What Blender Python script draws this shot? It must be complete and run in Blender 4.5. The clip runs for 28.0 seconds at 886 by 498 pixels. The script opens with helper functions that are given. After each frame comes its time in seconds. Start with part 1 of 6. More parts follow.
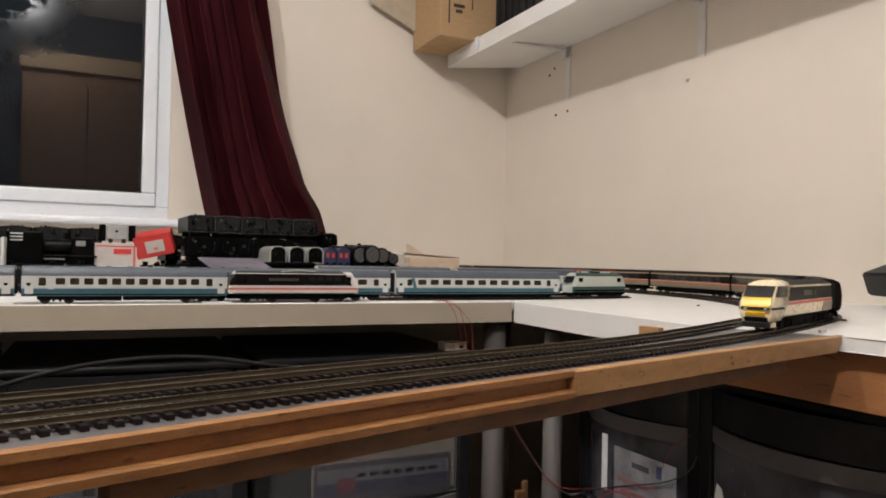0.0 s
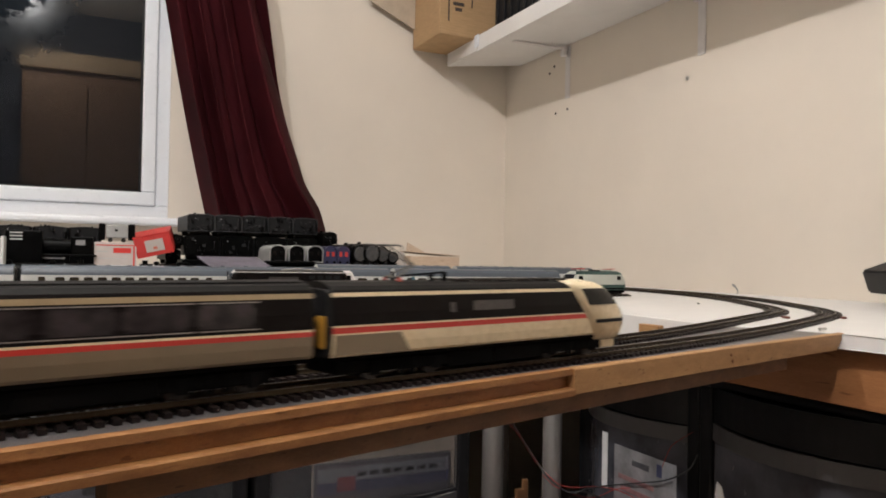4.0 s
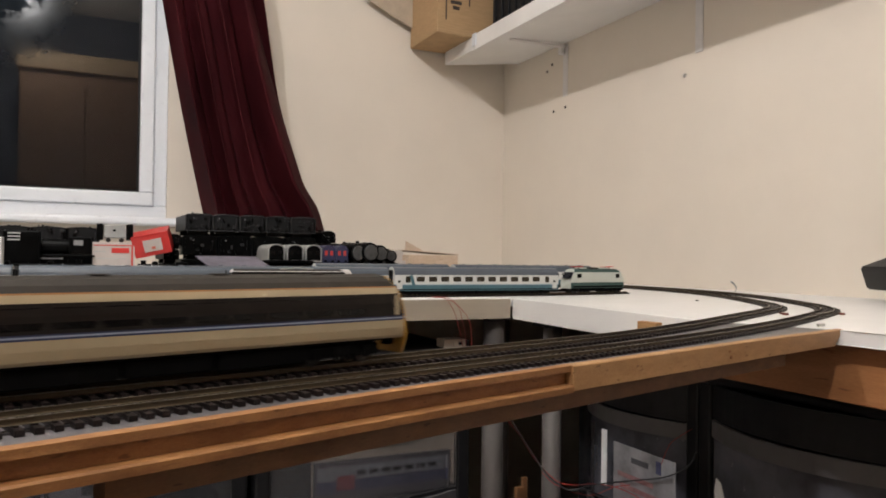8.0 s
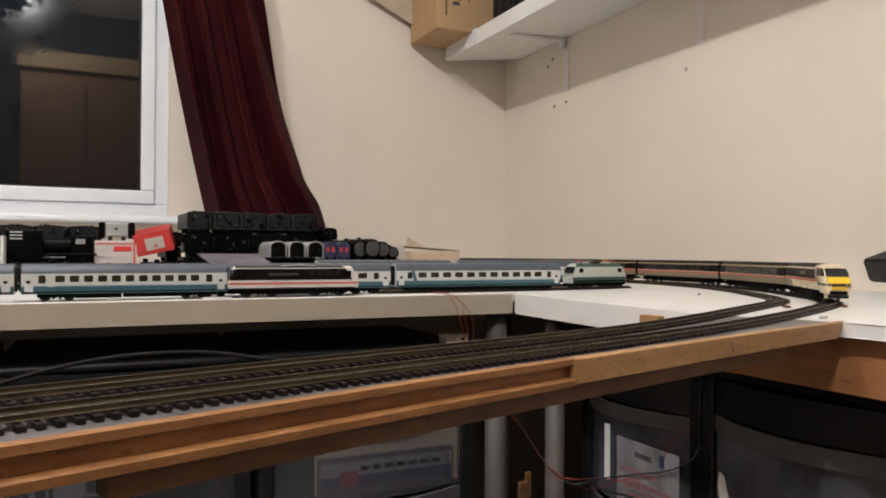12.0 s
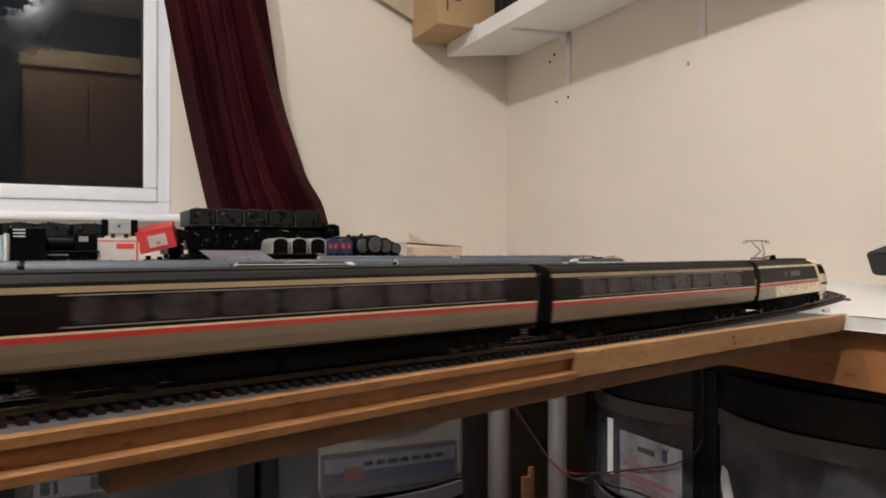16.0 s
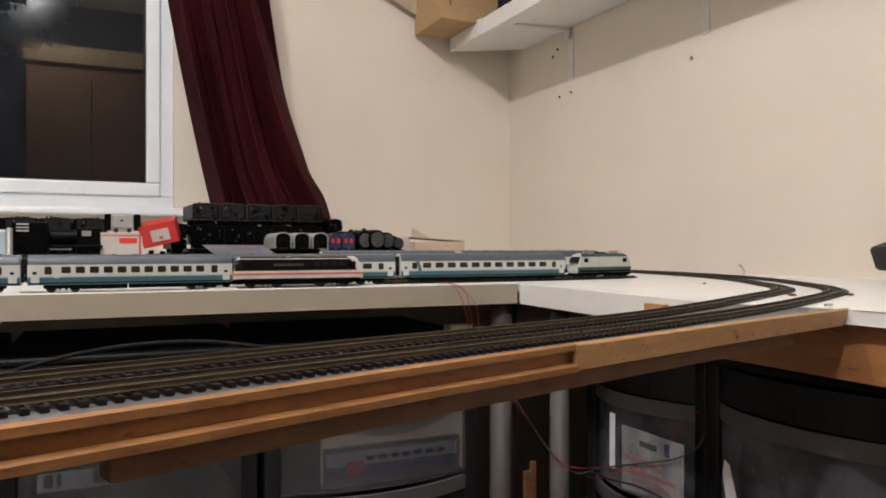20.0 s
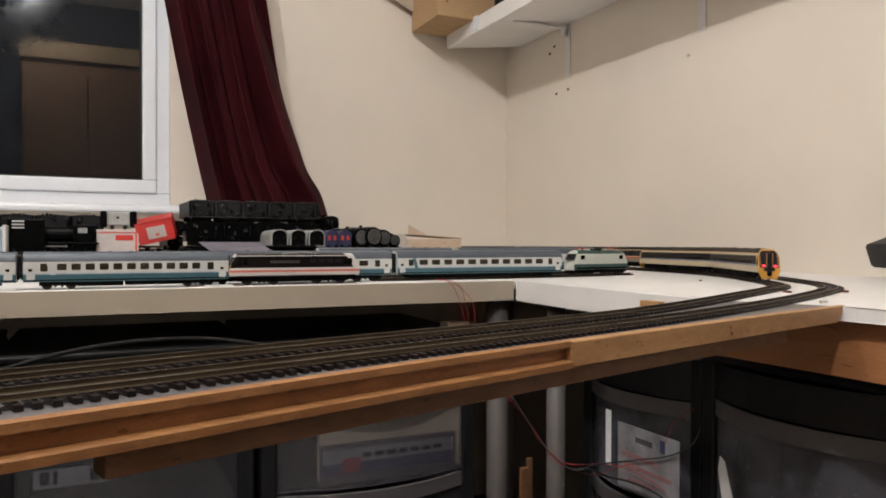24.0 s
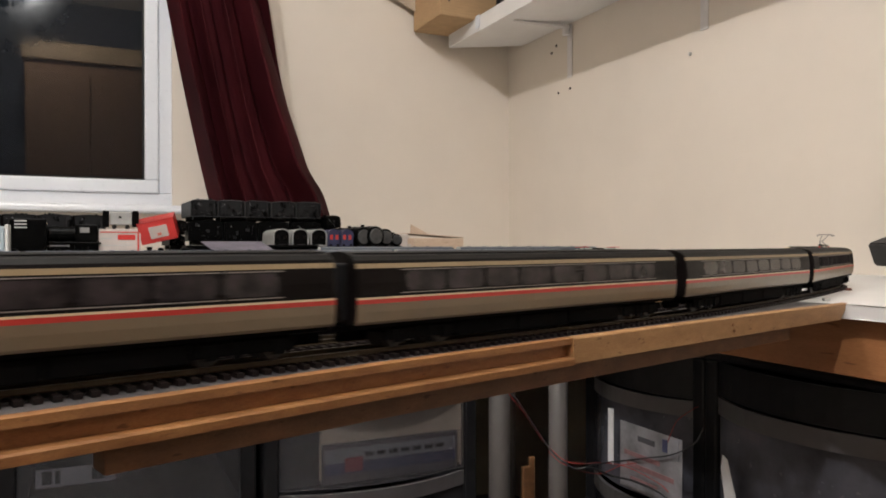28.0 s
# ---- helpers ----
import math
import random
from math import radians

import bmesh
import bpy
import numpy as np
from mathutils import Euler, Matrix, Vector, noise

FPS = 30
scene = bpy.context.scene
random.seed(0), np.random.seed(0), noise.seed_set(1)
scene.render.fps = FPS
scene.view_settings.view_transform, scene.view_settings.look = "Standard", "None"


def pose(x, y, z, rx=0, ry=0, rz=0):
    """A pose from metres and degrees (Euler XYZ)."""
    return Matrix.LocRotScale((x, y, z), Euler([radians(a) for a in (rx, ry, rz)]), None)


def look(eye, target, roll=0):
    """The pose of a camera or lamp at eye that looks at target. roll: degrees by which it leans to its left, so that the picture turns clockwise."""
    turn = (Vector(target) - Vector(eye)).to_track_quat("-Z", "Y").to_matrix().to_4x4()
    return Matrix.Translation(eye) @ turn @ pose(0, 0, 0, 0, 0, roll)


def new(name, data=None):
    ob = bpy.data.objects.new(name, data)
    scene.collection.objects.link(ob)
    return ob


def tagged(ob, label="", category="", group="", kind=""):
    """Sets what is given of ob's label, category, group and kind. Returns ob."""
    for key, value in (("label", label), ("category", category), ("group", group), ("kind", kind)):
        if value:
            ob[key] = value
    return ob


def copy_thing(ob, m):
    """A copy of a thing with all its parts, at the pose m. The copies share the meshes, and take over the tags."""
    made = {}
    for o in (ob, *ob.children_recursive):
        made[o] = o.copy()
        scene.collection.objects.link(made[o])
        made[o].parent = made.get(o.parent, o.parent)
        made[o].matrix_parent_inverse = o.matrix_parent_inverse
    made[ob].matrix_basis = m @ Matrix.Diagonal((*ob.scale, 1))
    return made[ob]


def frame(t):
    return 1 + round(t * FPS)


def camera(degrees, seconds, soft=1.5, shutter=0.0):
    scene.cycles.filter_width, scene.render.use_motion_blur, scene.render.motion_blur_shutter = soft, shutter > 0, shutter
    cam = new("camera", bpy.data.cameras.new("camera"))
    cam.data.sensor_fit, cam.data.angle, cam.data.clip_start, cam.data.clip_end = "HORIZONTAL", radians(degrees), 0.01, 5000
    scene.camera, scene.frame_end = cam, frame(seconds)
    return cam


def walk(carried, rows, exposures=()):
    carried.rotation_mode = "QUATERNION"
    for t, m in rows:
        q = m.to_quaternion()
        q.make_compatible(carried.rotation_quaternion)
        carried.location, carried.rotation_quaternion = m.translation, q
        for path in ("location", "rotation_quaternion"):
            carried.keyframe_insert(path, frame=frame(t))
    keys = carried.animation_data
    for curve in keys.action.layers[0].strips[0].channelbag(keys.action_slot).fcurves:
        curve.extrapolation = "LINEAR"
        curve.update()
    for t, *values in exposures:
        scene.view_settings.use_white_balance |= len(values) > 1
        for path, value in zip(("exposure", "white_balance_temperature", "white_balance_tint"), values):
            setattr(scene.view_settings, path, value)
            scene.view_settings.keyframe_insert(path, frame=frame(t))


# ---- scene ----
cam = camera(62.2, 28.0, soft=1.8, shutter=0.18)

# seconds, place of the lens, heading from +y to the right, tilt up, roll (degrees)
VIEW = [
    (0.0, -0.0048, 0.0005, 0.0692, 25.475, 0.893, 1.173),
    (0.5, -0.0047, 0.0004, 0.0686, 25.465, 0.855, 1.169),
    (1.0, -0.0043, 0.0004, 0.0686, 25.454, 0.801, 1.134),
    (1.5, -0.0038, 0.0004, 0.0689, 25.441, 0.778, 1.089),
    (2.0, -0.0035, 0.0004, 0.0690, 25.435, 0.784, 1.075),
    (2.5, -0.0036, 0.0005, 0.0689, 25.441, 0.787, 1.078),
    (3.0, -0.0036, 0.0007, 0.0688, 25.450, 0.784, 1.074),
    (3.5, -0.0035, 0.0008, 0.0688, 25.453, 0.787, 1.068),
    (5.5, -0.0036, 0.0014, 0.0685, 25.436, 0.812, 1.059),
    (6.0, -0.0032, 0.0010, 0.0685, 25.429, 0.845, 0.984),
    (6.5, -0.0031, 0.0008, 0.0683, 25.442, 0.860, 0.910),
    (7.0, -0.0031, 0.0010, 0.0680, 25.481, 0.855, 0.854),
    (7.5, -0.0030, 0.0012, 0.0678, 25.525, 0.809, 0.821),
    (8.0, -0.0028, 0.0010, 0.0678, 25.549, 0.710, 0.786),
    (8.5, -0.0026, 0.0008, 0.0677, 25.518, 0.602, 0.703),
    (9.0, -0.0027, 0.0005, 0.0675, 25.450, 0.544, 0.611),
    (9.5, -0.0027, 0.0004, 0.0671, 25.435, 0.536, 0.583),
    (10.0, -0.0025, 0.0006, 0.0668, 25.434, 0.529, 0.570),
    (10.5, -0.0022, 0.0008, 0.0667, 25.388, 0.504, 0.525),
    (11.0, -0.0022, 0.0007, 0.0667, 25.348, 0.485, 0.469),
    (11.5, -0.0022, 0.0007, 0.0668, 25.351, 0.459, 0.392),
    (12.0, -0.0019, 0.0010, 0.0666, 25.387, 0.423, 0.333),
    (12.5, -0.0014, 0.0019, 0.0661, 25.434, 0.395, 0.355),
    (14.5, -0.0003, 0.0020, 0.0645, 25.298, 0.289, 0.160),
    (15.0, -0.0004, 0.0014, 0.0646, 25.266, 0.257, 0.093),
    (15.5, -0.0008, 0.0007, 0.0645, 25.200, 0.207, 0.060),
    (16.0, -0.0008, 0.0002, 0.0646, 25.157, 0.167, 0.047),
    (16.5, -0.0009, -0.0000, 0.0646, 25.153, 0.153, 0.043),
    (17.0, -0.0009, -0.0000, 0.0641, 25.148, 0.128, 0.029),
    (17.5, -0.0006, 0.0001, 0.0634, 25.161, 0.015, -0.028),
    (18.0, -0.0001, 0.0002, 0.0628, 25.202, -0.144, -0.076),
    (18.5, -0.0000, 0.0001, 0.0628, 25.218, -0.219, -0.034),
    (19.0, -0.0001, -0.0001, 0.0631, 25.157, -0.209, 0.044),
    (19.5, -0.0001, -0.0000, 0.0630, 25.024, -0.186, 0.079),
    (20.0, 0.0001, -0.0000, 0.0628, 24.933, -0.169, 0.100),
    (20.5, 0.0003, -0.0002, 0.0628, 24.949, -0.150, 0.115),
    (21.0, 0.0006, -0.0002, 0.0629, 25.009, -0.152, 0.090),
    (21.5, 0.0009, -0.0005, 0.0628, 25.065, -0.204, 0.058),
    (23.5, 0.0005, -0.0013, 0.0626, 25.109, -0.421, 0.105),
    (24.0, 0.0012, -0.0009, 0.0625, 25.146, -0.386, 0.103),
    (24.5, 0.0013, -0.0009, 0.0625, 25.159, -0.349, 0.150),
    (25.0, 0.0012, -0.0011, 0.0624, 25.129, -0.321, 0.197),
    (25.5, 0.0011, -0.0013, 0.0621, 25.090, -0.327, 0.202),
    (26.0, 0.0012, -0.0013, 0.0619, 25.060, -0.372, 0.162),
    (26.5, 0.0016, -0.0012, 0.0616, 25.018, -0.404, 0.094),
    (27.0, 0.0021, -0.0008, 0.0614, 24.979, -0.398, 0.050),
    (27.5, 0.0025, -0.0006, 0.0610, 24.960, -0.384, 0.035),
    (28.0, 0.0024, -0.0005, 0.0604, 24.959, -0.373, 0.015),
]


def view_pose(x, y, z, yaw, tilt, roll):
    a, b = radians(yaw), radians(tilt)
    way = Vector((math.sin(a) * math.cos(b), math.cos(a) * math.cos(b), math.sin(b)))
    eye = Vector((x, y, z))
    return look(eye, eye + way, roll)


walk(cam, [(t, view_pose(*row)) for t, *row in VIEW])

# ---- light ----
WALL_Y, WALL_X = 2.384, 1.381          # back wall and right wall
FLOOR_Z, CEIL_Z = -0.86, 1.84
WEST_X, SOUTH_Y = -2.15, -1.25

world = bpy.data.worlds.new("night")
scene.world = world
world.use_nodes = True
bg = world.node_tree.nodes["Background"]
bg.inputs[0].default_value = (0.012, 0.016, 0.028, 1)
bg.inputs[1].default_value = 0.35

# two pendant bulbs in a row under the ceiling
BULBS = [((-0.42, 0.72, 1.67), 38), ((-0.42, -0.40, 1.67), 62)]
for where_, watts in BULBS:
    lamp_data = bpy.data.lights.new("ceiling_bulb", "POINT")
    lamp_data.energy = watts
    lamp_data.color = (0.98, 0.965, 0.955)
    lamp_data.shadow_soft_size = 0.03
    lamp = new("ceiling_bulb", lamp_data)
    lamp.location = where_
scene.view_settings.exposure = 0.0


# ---- materials ----
def nodes_of(name):
    m = bpy.data.materials.new(name)
    m.use_nodes = True
    nt = m.node_tree
    return m, nt, nt.nodes["Principled BSDF"]


def noise_node(nt, scale, detail=4.0, rough=0.55, stretch=None):
    tc = nt.nodes.new("ShaderNodeTexCoord")
    n = nt.nodes.new("ShaderNodeTexNoise")
    n.inputs["Scale"].default_value = scale
    n.inputs["Detail"].default_value = detail
    n.inputs["Roughness"].default_value = rough
    if stretch:
        mp = nt.nodes.new("ShaderNodeMapping")
        mp.inputs["Scale"].default_value = stretch
        nt.links.new(tc.outputs["Object"], mp.inputs[0])
        nt.links.new(mp.outputs[0], n.inputs["Vector"])
    else:
        nt.links.new(tc.outputs["Object"], n.inputs["Vector"])
    return n


def ramp(nt, src, stops):
    r = nt.nodes.new("ShaderNodeValToRGB")
    el = r.color_ramp.elements
    while len(el) < len(stops):
        el.new(0.5)
    for e, (p, c) in zip(el, stops):
        e.position, e.color = p, (*c, 1)
    nt.links.new(src, r.inputs[0])
    return r


def mat(name, color, rough=0.5, metal=0.0, vary=0.12, scale=60.0, bump=0.0, bump_scale=300.0, stretch=None,
        coat=0.0, emit=None, emit_power=0.0, object_vary=0.0, spec=0.5):
    """A painted, moulded or plain surface with faint mottling at two scales and fine relief."""
    m, nt, b = nodes_of(name)
    lo = tuple(max(0, c * (1 - vary)) for c in color)
    hi = tuple(min(1, c * (1 + vary)) for c in color)
    n1 = noise_node(nt, scale, 5, 0.6, stretch)
    r1 = ramp(nt, n1.outputs["Fac"], [(0.3, lo), (0.7, hi)])
    out = r1.outputs[0]
    if object_vary:
        oi = nt.nodes.new("ShaderNodeObjectInfo")
        hs = nt.nodes.new("ShaderNodeHueSaturation")
        mr = nt.nodes.new("ShaderNodeMapRange")
        mr.inputs["To Min"].default_value = 1 - object_vary
        mr.inputs["To Max"].default_value = 1 + object_vary
        nt.links.new(oi.outputs["Random"], mr.inputs["Value"])
        nt.links.new(mr.outputs[0], hs.inputs["Value"])
        nt.links.new(out, hs.inputs["Color"])
        out = hs.outputs[0]
    nt.links.new(out, b.inputs["Base Color"])
    n2 = noise_node(nt, scale * 6, 3, 0.5)
    mr = nt.nodes.new("ShaderNodeMapRange")
    mr.inputs["To Min"].default_value = max(0.03, rough - 0.09)
    mr.inputs["To Max"].default_value = min(1, rough + 0.09)
    nt.links.new(n2.outputs["Fac"], mr.inputs["Value"])
    nt.links.new(mr.outputs[0], b.inputs["Roughness"])
    b.inputs["Metallic"].default_value = metal
    b.inputs["Coat Weight"].default_value = coat
    b.inputs["Specular IOR Level"].default_value = spec
    if bump:
        n3 = noise_node(nt, bump_scale, 4, 0.6, stretch)
        bp = nt.nodes.new("ShaderNodeBump")
        bp.inputs["Strength"].default_value = bump
        bp.inputs["Distance"].default_value = 0.001
        nt.links.new(n3.outputs["Fac"], bp.inputs["Height"])
        nt.links.new(bp.outputs[0], b.inputs["Normal"])
    if emit:
        b.inputs["Emission Color"].default_value = (*emit, 1)
        b.inputs["Emission Strength"].default_value = emit_power
    return m


def wood(name, light, dark, grain=(1, 9, 9), scale=14.0, rough=0.55):
    """Planed softwood: long grain lines, soft figure and a few knots."""
    m, nt, b = nodes_of(name)
    n1 = noise_node(nt, scale, 6, 0.65, grain)
    r1 = ramp(nt, n1.outputs["Fac"], [(0.28, dark), (0.5, tuple((a + c) / 2 for a, c in zip(light, dark))), (0.68, light)])
    n2 = noise_node(nt, scale * 7, 3, 0.6, (grain[0] * 0.6, grain[1] * 2, grain[2] * 2))
    mx = nt.nodes.new("ShaderNodeMixRGB")
    mx.blend_type = "MULTIPLY"
    mx.inputs[0].default_value = 0.35
    r2 = ramp(nt, n2.outputs["Fac"], [(0.35, (0.6, 0.5, 0.42)), (0.6, (1, 1, 1))])
    nt.links.new(r1.outputs[0], mx.inputs[1])
    nt.links.new(r2.outputs[0], mx.inputs[2])
    # a few dark knots and scuffs drawn out along the grain
    n3 = noise_node(nt, scale * 2.2, 2, 0.5, (grain[0] * 1.6, grain[1] * 1.1, grain[2] * 1.1))
    r3 = ramp(nt, n3.outputs["Fac"], [(0.66, (1, 1, 1)), (0.74, (0.42, 0.34, 0.28))])
    mk = nt.nodes.new("ShaderNodeMixRGB")
    mk.blend_type = "MULTIPLY"
    mk.inputs[0].default_value = 0.8
    nt.links.new(mx.outputs[0], mk.inputs[1])
    nt.links.new(r3.outputs[0], mk.inputs[2])
    nt.links.new(mk.outputs[0], b.inputs["Base Color"])
    b.inputs["Roughness"].default_value = rough
    bp = nt.nodes.new("ShaderNodeBump")
    bp.inputs["Strength"].default_value = 0.25
    bp.inputs["Distance"].default_value = 0.0006
    nt.links.new(n2.outputs["Fac"], bp.inputs["Height"])
    nt.links.new(bp.outputs[0], b.inputs["Normal"])
    return m


def glass(name, color=(1, 1, 1), rough=0.02, weight=1.0):
    m, nt, b = nodes_of(name)
    b.inputs["Base Color"].default_value = (*color, 1)
    b.inputs["Roughness"].default_value = rough
    b.inputs["Transmission Weight"].default_value = weight
    b.inputs["IOR"].default_value = 1.45
    return m


M_WALL = mat("cream_wall_paint", (0.735, 0.665, 0.578), 0.75, vary=0.035, scale=3.0, bump=0.25, bump_scale=420)
# for the unseen south wall: dark to dim the window reflection and bounce light
M_DARKWALL = mat("darkened_wall_colour", (0.085, 0.088, 0.10), 0.8, vary=0.06, scale=3.0, bump=0.25, bump_scale=420)
M_CEIL = mat("ceiling_paint", (0.78, 0.75, 0.70), 0.85, vary=0.03, scale=4, bump=0.2, bump_scale=300)
M_FLOOR = mat("brown_carpet", (0.05, 0.038, 0.032), 0.95, vary=0.3, scale=60, bump=0.8, bump_scale=900)
M_WHITE = mat("white_melamine", (0.80, 0.785, 0.77), 0.38, vary=0.035, scale=9, bump=0.05, bump_scale=500)
# white table edge with the shade on its front put into a tan colour
M_FASCIA = mat("shaded_white_laminate", (0.40, 0.345, 0.275), 0.45, vary=0.05, scale=8, bump=0.05, bump_scale=400)
M_UPVC = mat("white_upvc", (0.80, 0.83, 0.88), 0.3, vary=0.02, scale=12, coat=0.2)
M_GREYBOARD = mat("grey_painted_ply", (0.105, 0.098, 0.102), 0.42, vary=0.3, scale=22, bump=0.04, bump_scale=300)
M_PINE = wood("planed_pine", (0.38, 0.180, 0.064), (0.225, 0.094, 0.032), (1.2, 12, 12), 11)
M_PINE_PALE = wood("pale_planed_pine", (0.46, 0.260, 0.115), (0.33, 0.172, 0.070), (1.2, 12, 12), 11)
M_PINE_RED = wood("reddish_pine", (0.36, 0.17, 0.075), (0.24, 0.10, 0.042), (1.2, 12, 12), 11)
M_PINE_BROWN = wood("brown_softwood", (0.23, 0.112, 0.048), (0.145, 0.068, 0.030), (1.2, 12, 12), 11)
M_WARDROBE = wood("brown_wardrobe_wood", (0.36, 0.21, 0.115), (0.24, 0.135, 0.072), (9, 9, 1), 6)
M_CARD = mat("brown_cardboard", (0.42, 0.27, 0.14), 0.85, vary=0.12, scale=25, bump=0.3, bump_scale=250, stretch=(1, 1, 14))
M_CARD_PALE = mat("pale_inner_cardboard", (0.46, 0.38, 0.29), 0.85, vary=0.1, scale=25, bump=0.2, bump_scale=250)
M_INK = mat("dark_print_ink", (0.05, 0.035, 0.03), 0.7)
M_BLACK = mat("black_plastic", (0.012, 0.012, 0.0135), 0.42, vary=0.25, scale=40, spec=0.25)
M_BLACKTRIM = mat("black_moulding", (0.008, 0.008, 0.009), 0.55, vary=0.3, scale=90, spec=0.25)
M_STEEL = mat("bright_steel", (0.62, 0.61, 0.60), 0.3, metal=1.0, vary=0.1, scale=90)
M_RAIL = mat("nickel_silver_rail", (0.080, 0.058, 0.034), 0.5, metal=0.5, vary=0.25, scale=70)
M_RAILHEAD = mat("polished_rail_head", (0.27, 0.24, 0.20), 0.35, metal=0.8, vary=0.25, scale=70)
M_SLEEPER = mat("dark_brown_sleeper_plastic", (0.011, 0.0065, 0.0062), 0.4, vary=0.3, scale=120, object_vary=0.3, spec=0.35)
M_BALLASTWEB = mat("sleeper_web_plastic", (0.055, 0.05, 0.05), 0.18, vary=0.25, scale=100, spec=0.8)
M_RED_WIRE = mat("red_wire_insulation", (0.30, 0.022, 0.02), 0.45)
M_BLACK_WIRE = mat("black_wire_insulation", (0.02, 0.02, 0.022), 0.45)
M_GREY_CABLE = mat("grey_cable_sheath", (0.013, 0.012, 0.012), 0.7, spec=0.15)
M_COPPER = mat("rusty_clip", (0.17, 0.05, 0.035), 0.55, vary=0.3)


# ---- mesh helpers ----
def link_mesh(name, bm, mats, parent=None, label="", smooth=False):
    me = bpy.data.meshes.new(name)
    bmesh.ops.recalc_face_normals(bm, faces=bm.faces)
    bm.to_mesh(me)
    bm.free()
    if not isinstance(mats, (list, tuple)):
        mats = [mats]
    for m in mats:
        me.materials.append(m)
    if smooth:
        for p in me.polygons:
            p.use_smooth = True
    ob = new(name, me)
    if parent is not None:
        ob.parent = parent
    if label:
        ob["label"] = label
    return ob


def part(name, bm, material, parent, label="", smooth=False):
    return link_mesh(name, bm, material, parent, label, smooth)


def share(name, me, parent, m):
    ob = new(name, me)
    ob.parent = parent
    ob.matrix_basis = m
    return ob


def box(x0, x1, y0, y1, z0, z1, bevel=0.0, bm=None, seg=2):
    own = bm is None
    bm = bm or bmesh.new()
    vs = [bm.verts.new(p) for p in ((x0, y0, z0), (x1, y0, z0), (x1, y1, z0), (x0, y1, z0),
                                    (x0, y0, z1), (x1, y0, z1), (x1, y1, z1), (x0, y1, z1))]
    fs = [bm.faces.new([vs[i] for i in q]) for q in
          ((0, 3, 2, 1), (4, 5, 6, 7), (0, 1, 5, 4), (1, 2, 6, 5), (2, 3, 7, 6), (3, 0, 4, 7))]
    if bevel:
        es = {e for f in fs for e in f.edges}
        bmesh.ops.bevel(bm, geom=list(es), offset=bevel, segments=seg, affect="EDGES", profile=0.5)
    return bm


def prism(points, z0, z1, bevel=0.0):
    """An upright slab over a plan outline."""
    bm = bmesh.new()
    lo = [bm.verts.new((x, y, z0)) for x, y in points]
    hi = [bm.verts.new((x, y, z1)) for x, y in points]
    bm.faces.new(lo[::-1])
    bm.faces.new(hi)
    n = len(points)
    for i in range(n):
        bm.faces.new((lo[i], lo[(i + 1) % n], hi[(i + 1) % n], hi[i]))
    if bevel:
        bmesh.ops.bevel(bm, geom=list(bm.edges), offset=bevel, segments=2, affect="EDGES", profile=0.5)
    return bm


def tube(points, r, n=8, bm=None, cap=True):
    """A round bar or wire along points."""
    bm = bm or bmesh.new()
    pts = [Vector(p) for p in points]
    rings = []
    up = Vector((0, 0, 1))
    for i, p in enumerate(pts):
        d = (pts[min(i + 1, len(pts) - 1)] - pts[max(i - 1, 0)]).normalized()
        side = d.cross(up if abs(d.z) < 0.95 else Vector((1, 0, 0))).normalized()
        top = side.cross(d)
        rr = r[i] if isinstance(r, (list, tuple)) else r
        rings.append([bm.verts.new(p + rr * (math.cos(a) * side + math.sin(a) * top))
                      for a in (2 * math.pi * k / n for k in range(n))])
    for a, b in zip(rings, rings[1:]):
        for k in range(n):
            bm.faces.new((a[k], a[(k + 1) % n], b[(k + 1) % n], b[k]))
    if cap:
        bm.faces.new(rings[0][::-1])
        bm.faces.new(rings[-1])
    return bm


def smooth_line(ctrl, steps=8):
    """Catmull-Rom curve through the control points."""
    c = [Vector(p) for p in ctrl]
    c = [2 * c[0] - c[1]] + c + [2 * c[-1] - c[-2]]
    out = []
    for i in range(1, len(c) - 2):
        for k in range(steps):
            t = k / steps
            out.append(0.5 * (2 * c[i] + (c[i + 1] - c[i - 1]) * t + (2 * c[i - 1] - 5 * c[i] + 4 * c[i + 1] - c[i + 2]) * t * t
                              + (3 * c[i] - c[i - 1] - 3 * c[i + 1] + c[i + 2]) * t ** 3))
    out.append(c[-2])
    return out


def empty(name, m=None):
    ob = new(name)
    ob.empty_display_size = 0.02
    if m is not None:
        ob.matrix_basis = m
    return ob


# ---- the line: a closed loop, given by arc length along the outer track ----
TRACK_M, TRACK_C = 0.2972, 0.3348
A0 = math.atan(TRACK_M)
S0 = 0.3028
LOOP = 8.353
EX = Vector((math.cos(A0), math.sin(A0)))
R1, R2, R3 = 3.0816, 0.4000, 0.9388         # easing curve, tight curve, wide curve
SWEEP1, SWEEP2, LEG = 0.2059, 0.4986, 0.1276


def lay():
    """Right-hand end of the loop: arcs and straights after the front straight."""
    p, a, out = Vector((0, TRACK_C)) + EX * S0, A0, []
    for r, sweep in ((R1, SWEEP1), (R2, SWEEP2), (0, LEG), (R3, math.pi - A0 - SWEEP1 - SWEEP2)):
        if r:
            c = p + r * Vector((-math.sin(a), math.cos(a)))
            out.append((r, c, a, r * sweep))
            a += sweep
            p = c + r * Vector((math.sin(a), -math.cos(a)))
        else:
            out.append((0, p, a, sweep))
            p = p + sweep * Vector((math.cos(a), math.sin(a)))
    return out, p


RIGHT_END, BACK_P = lay()
BACK_Y = BACK_P.y


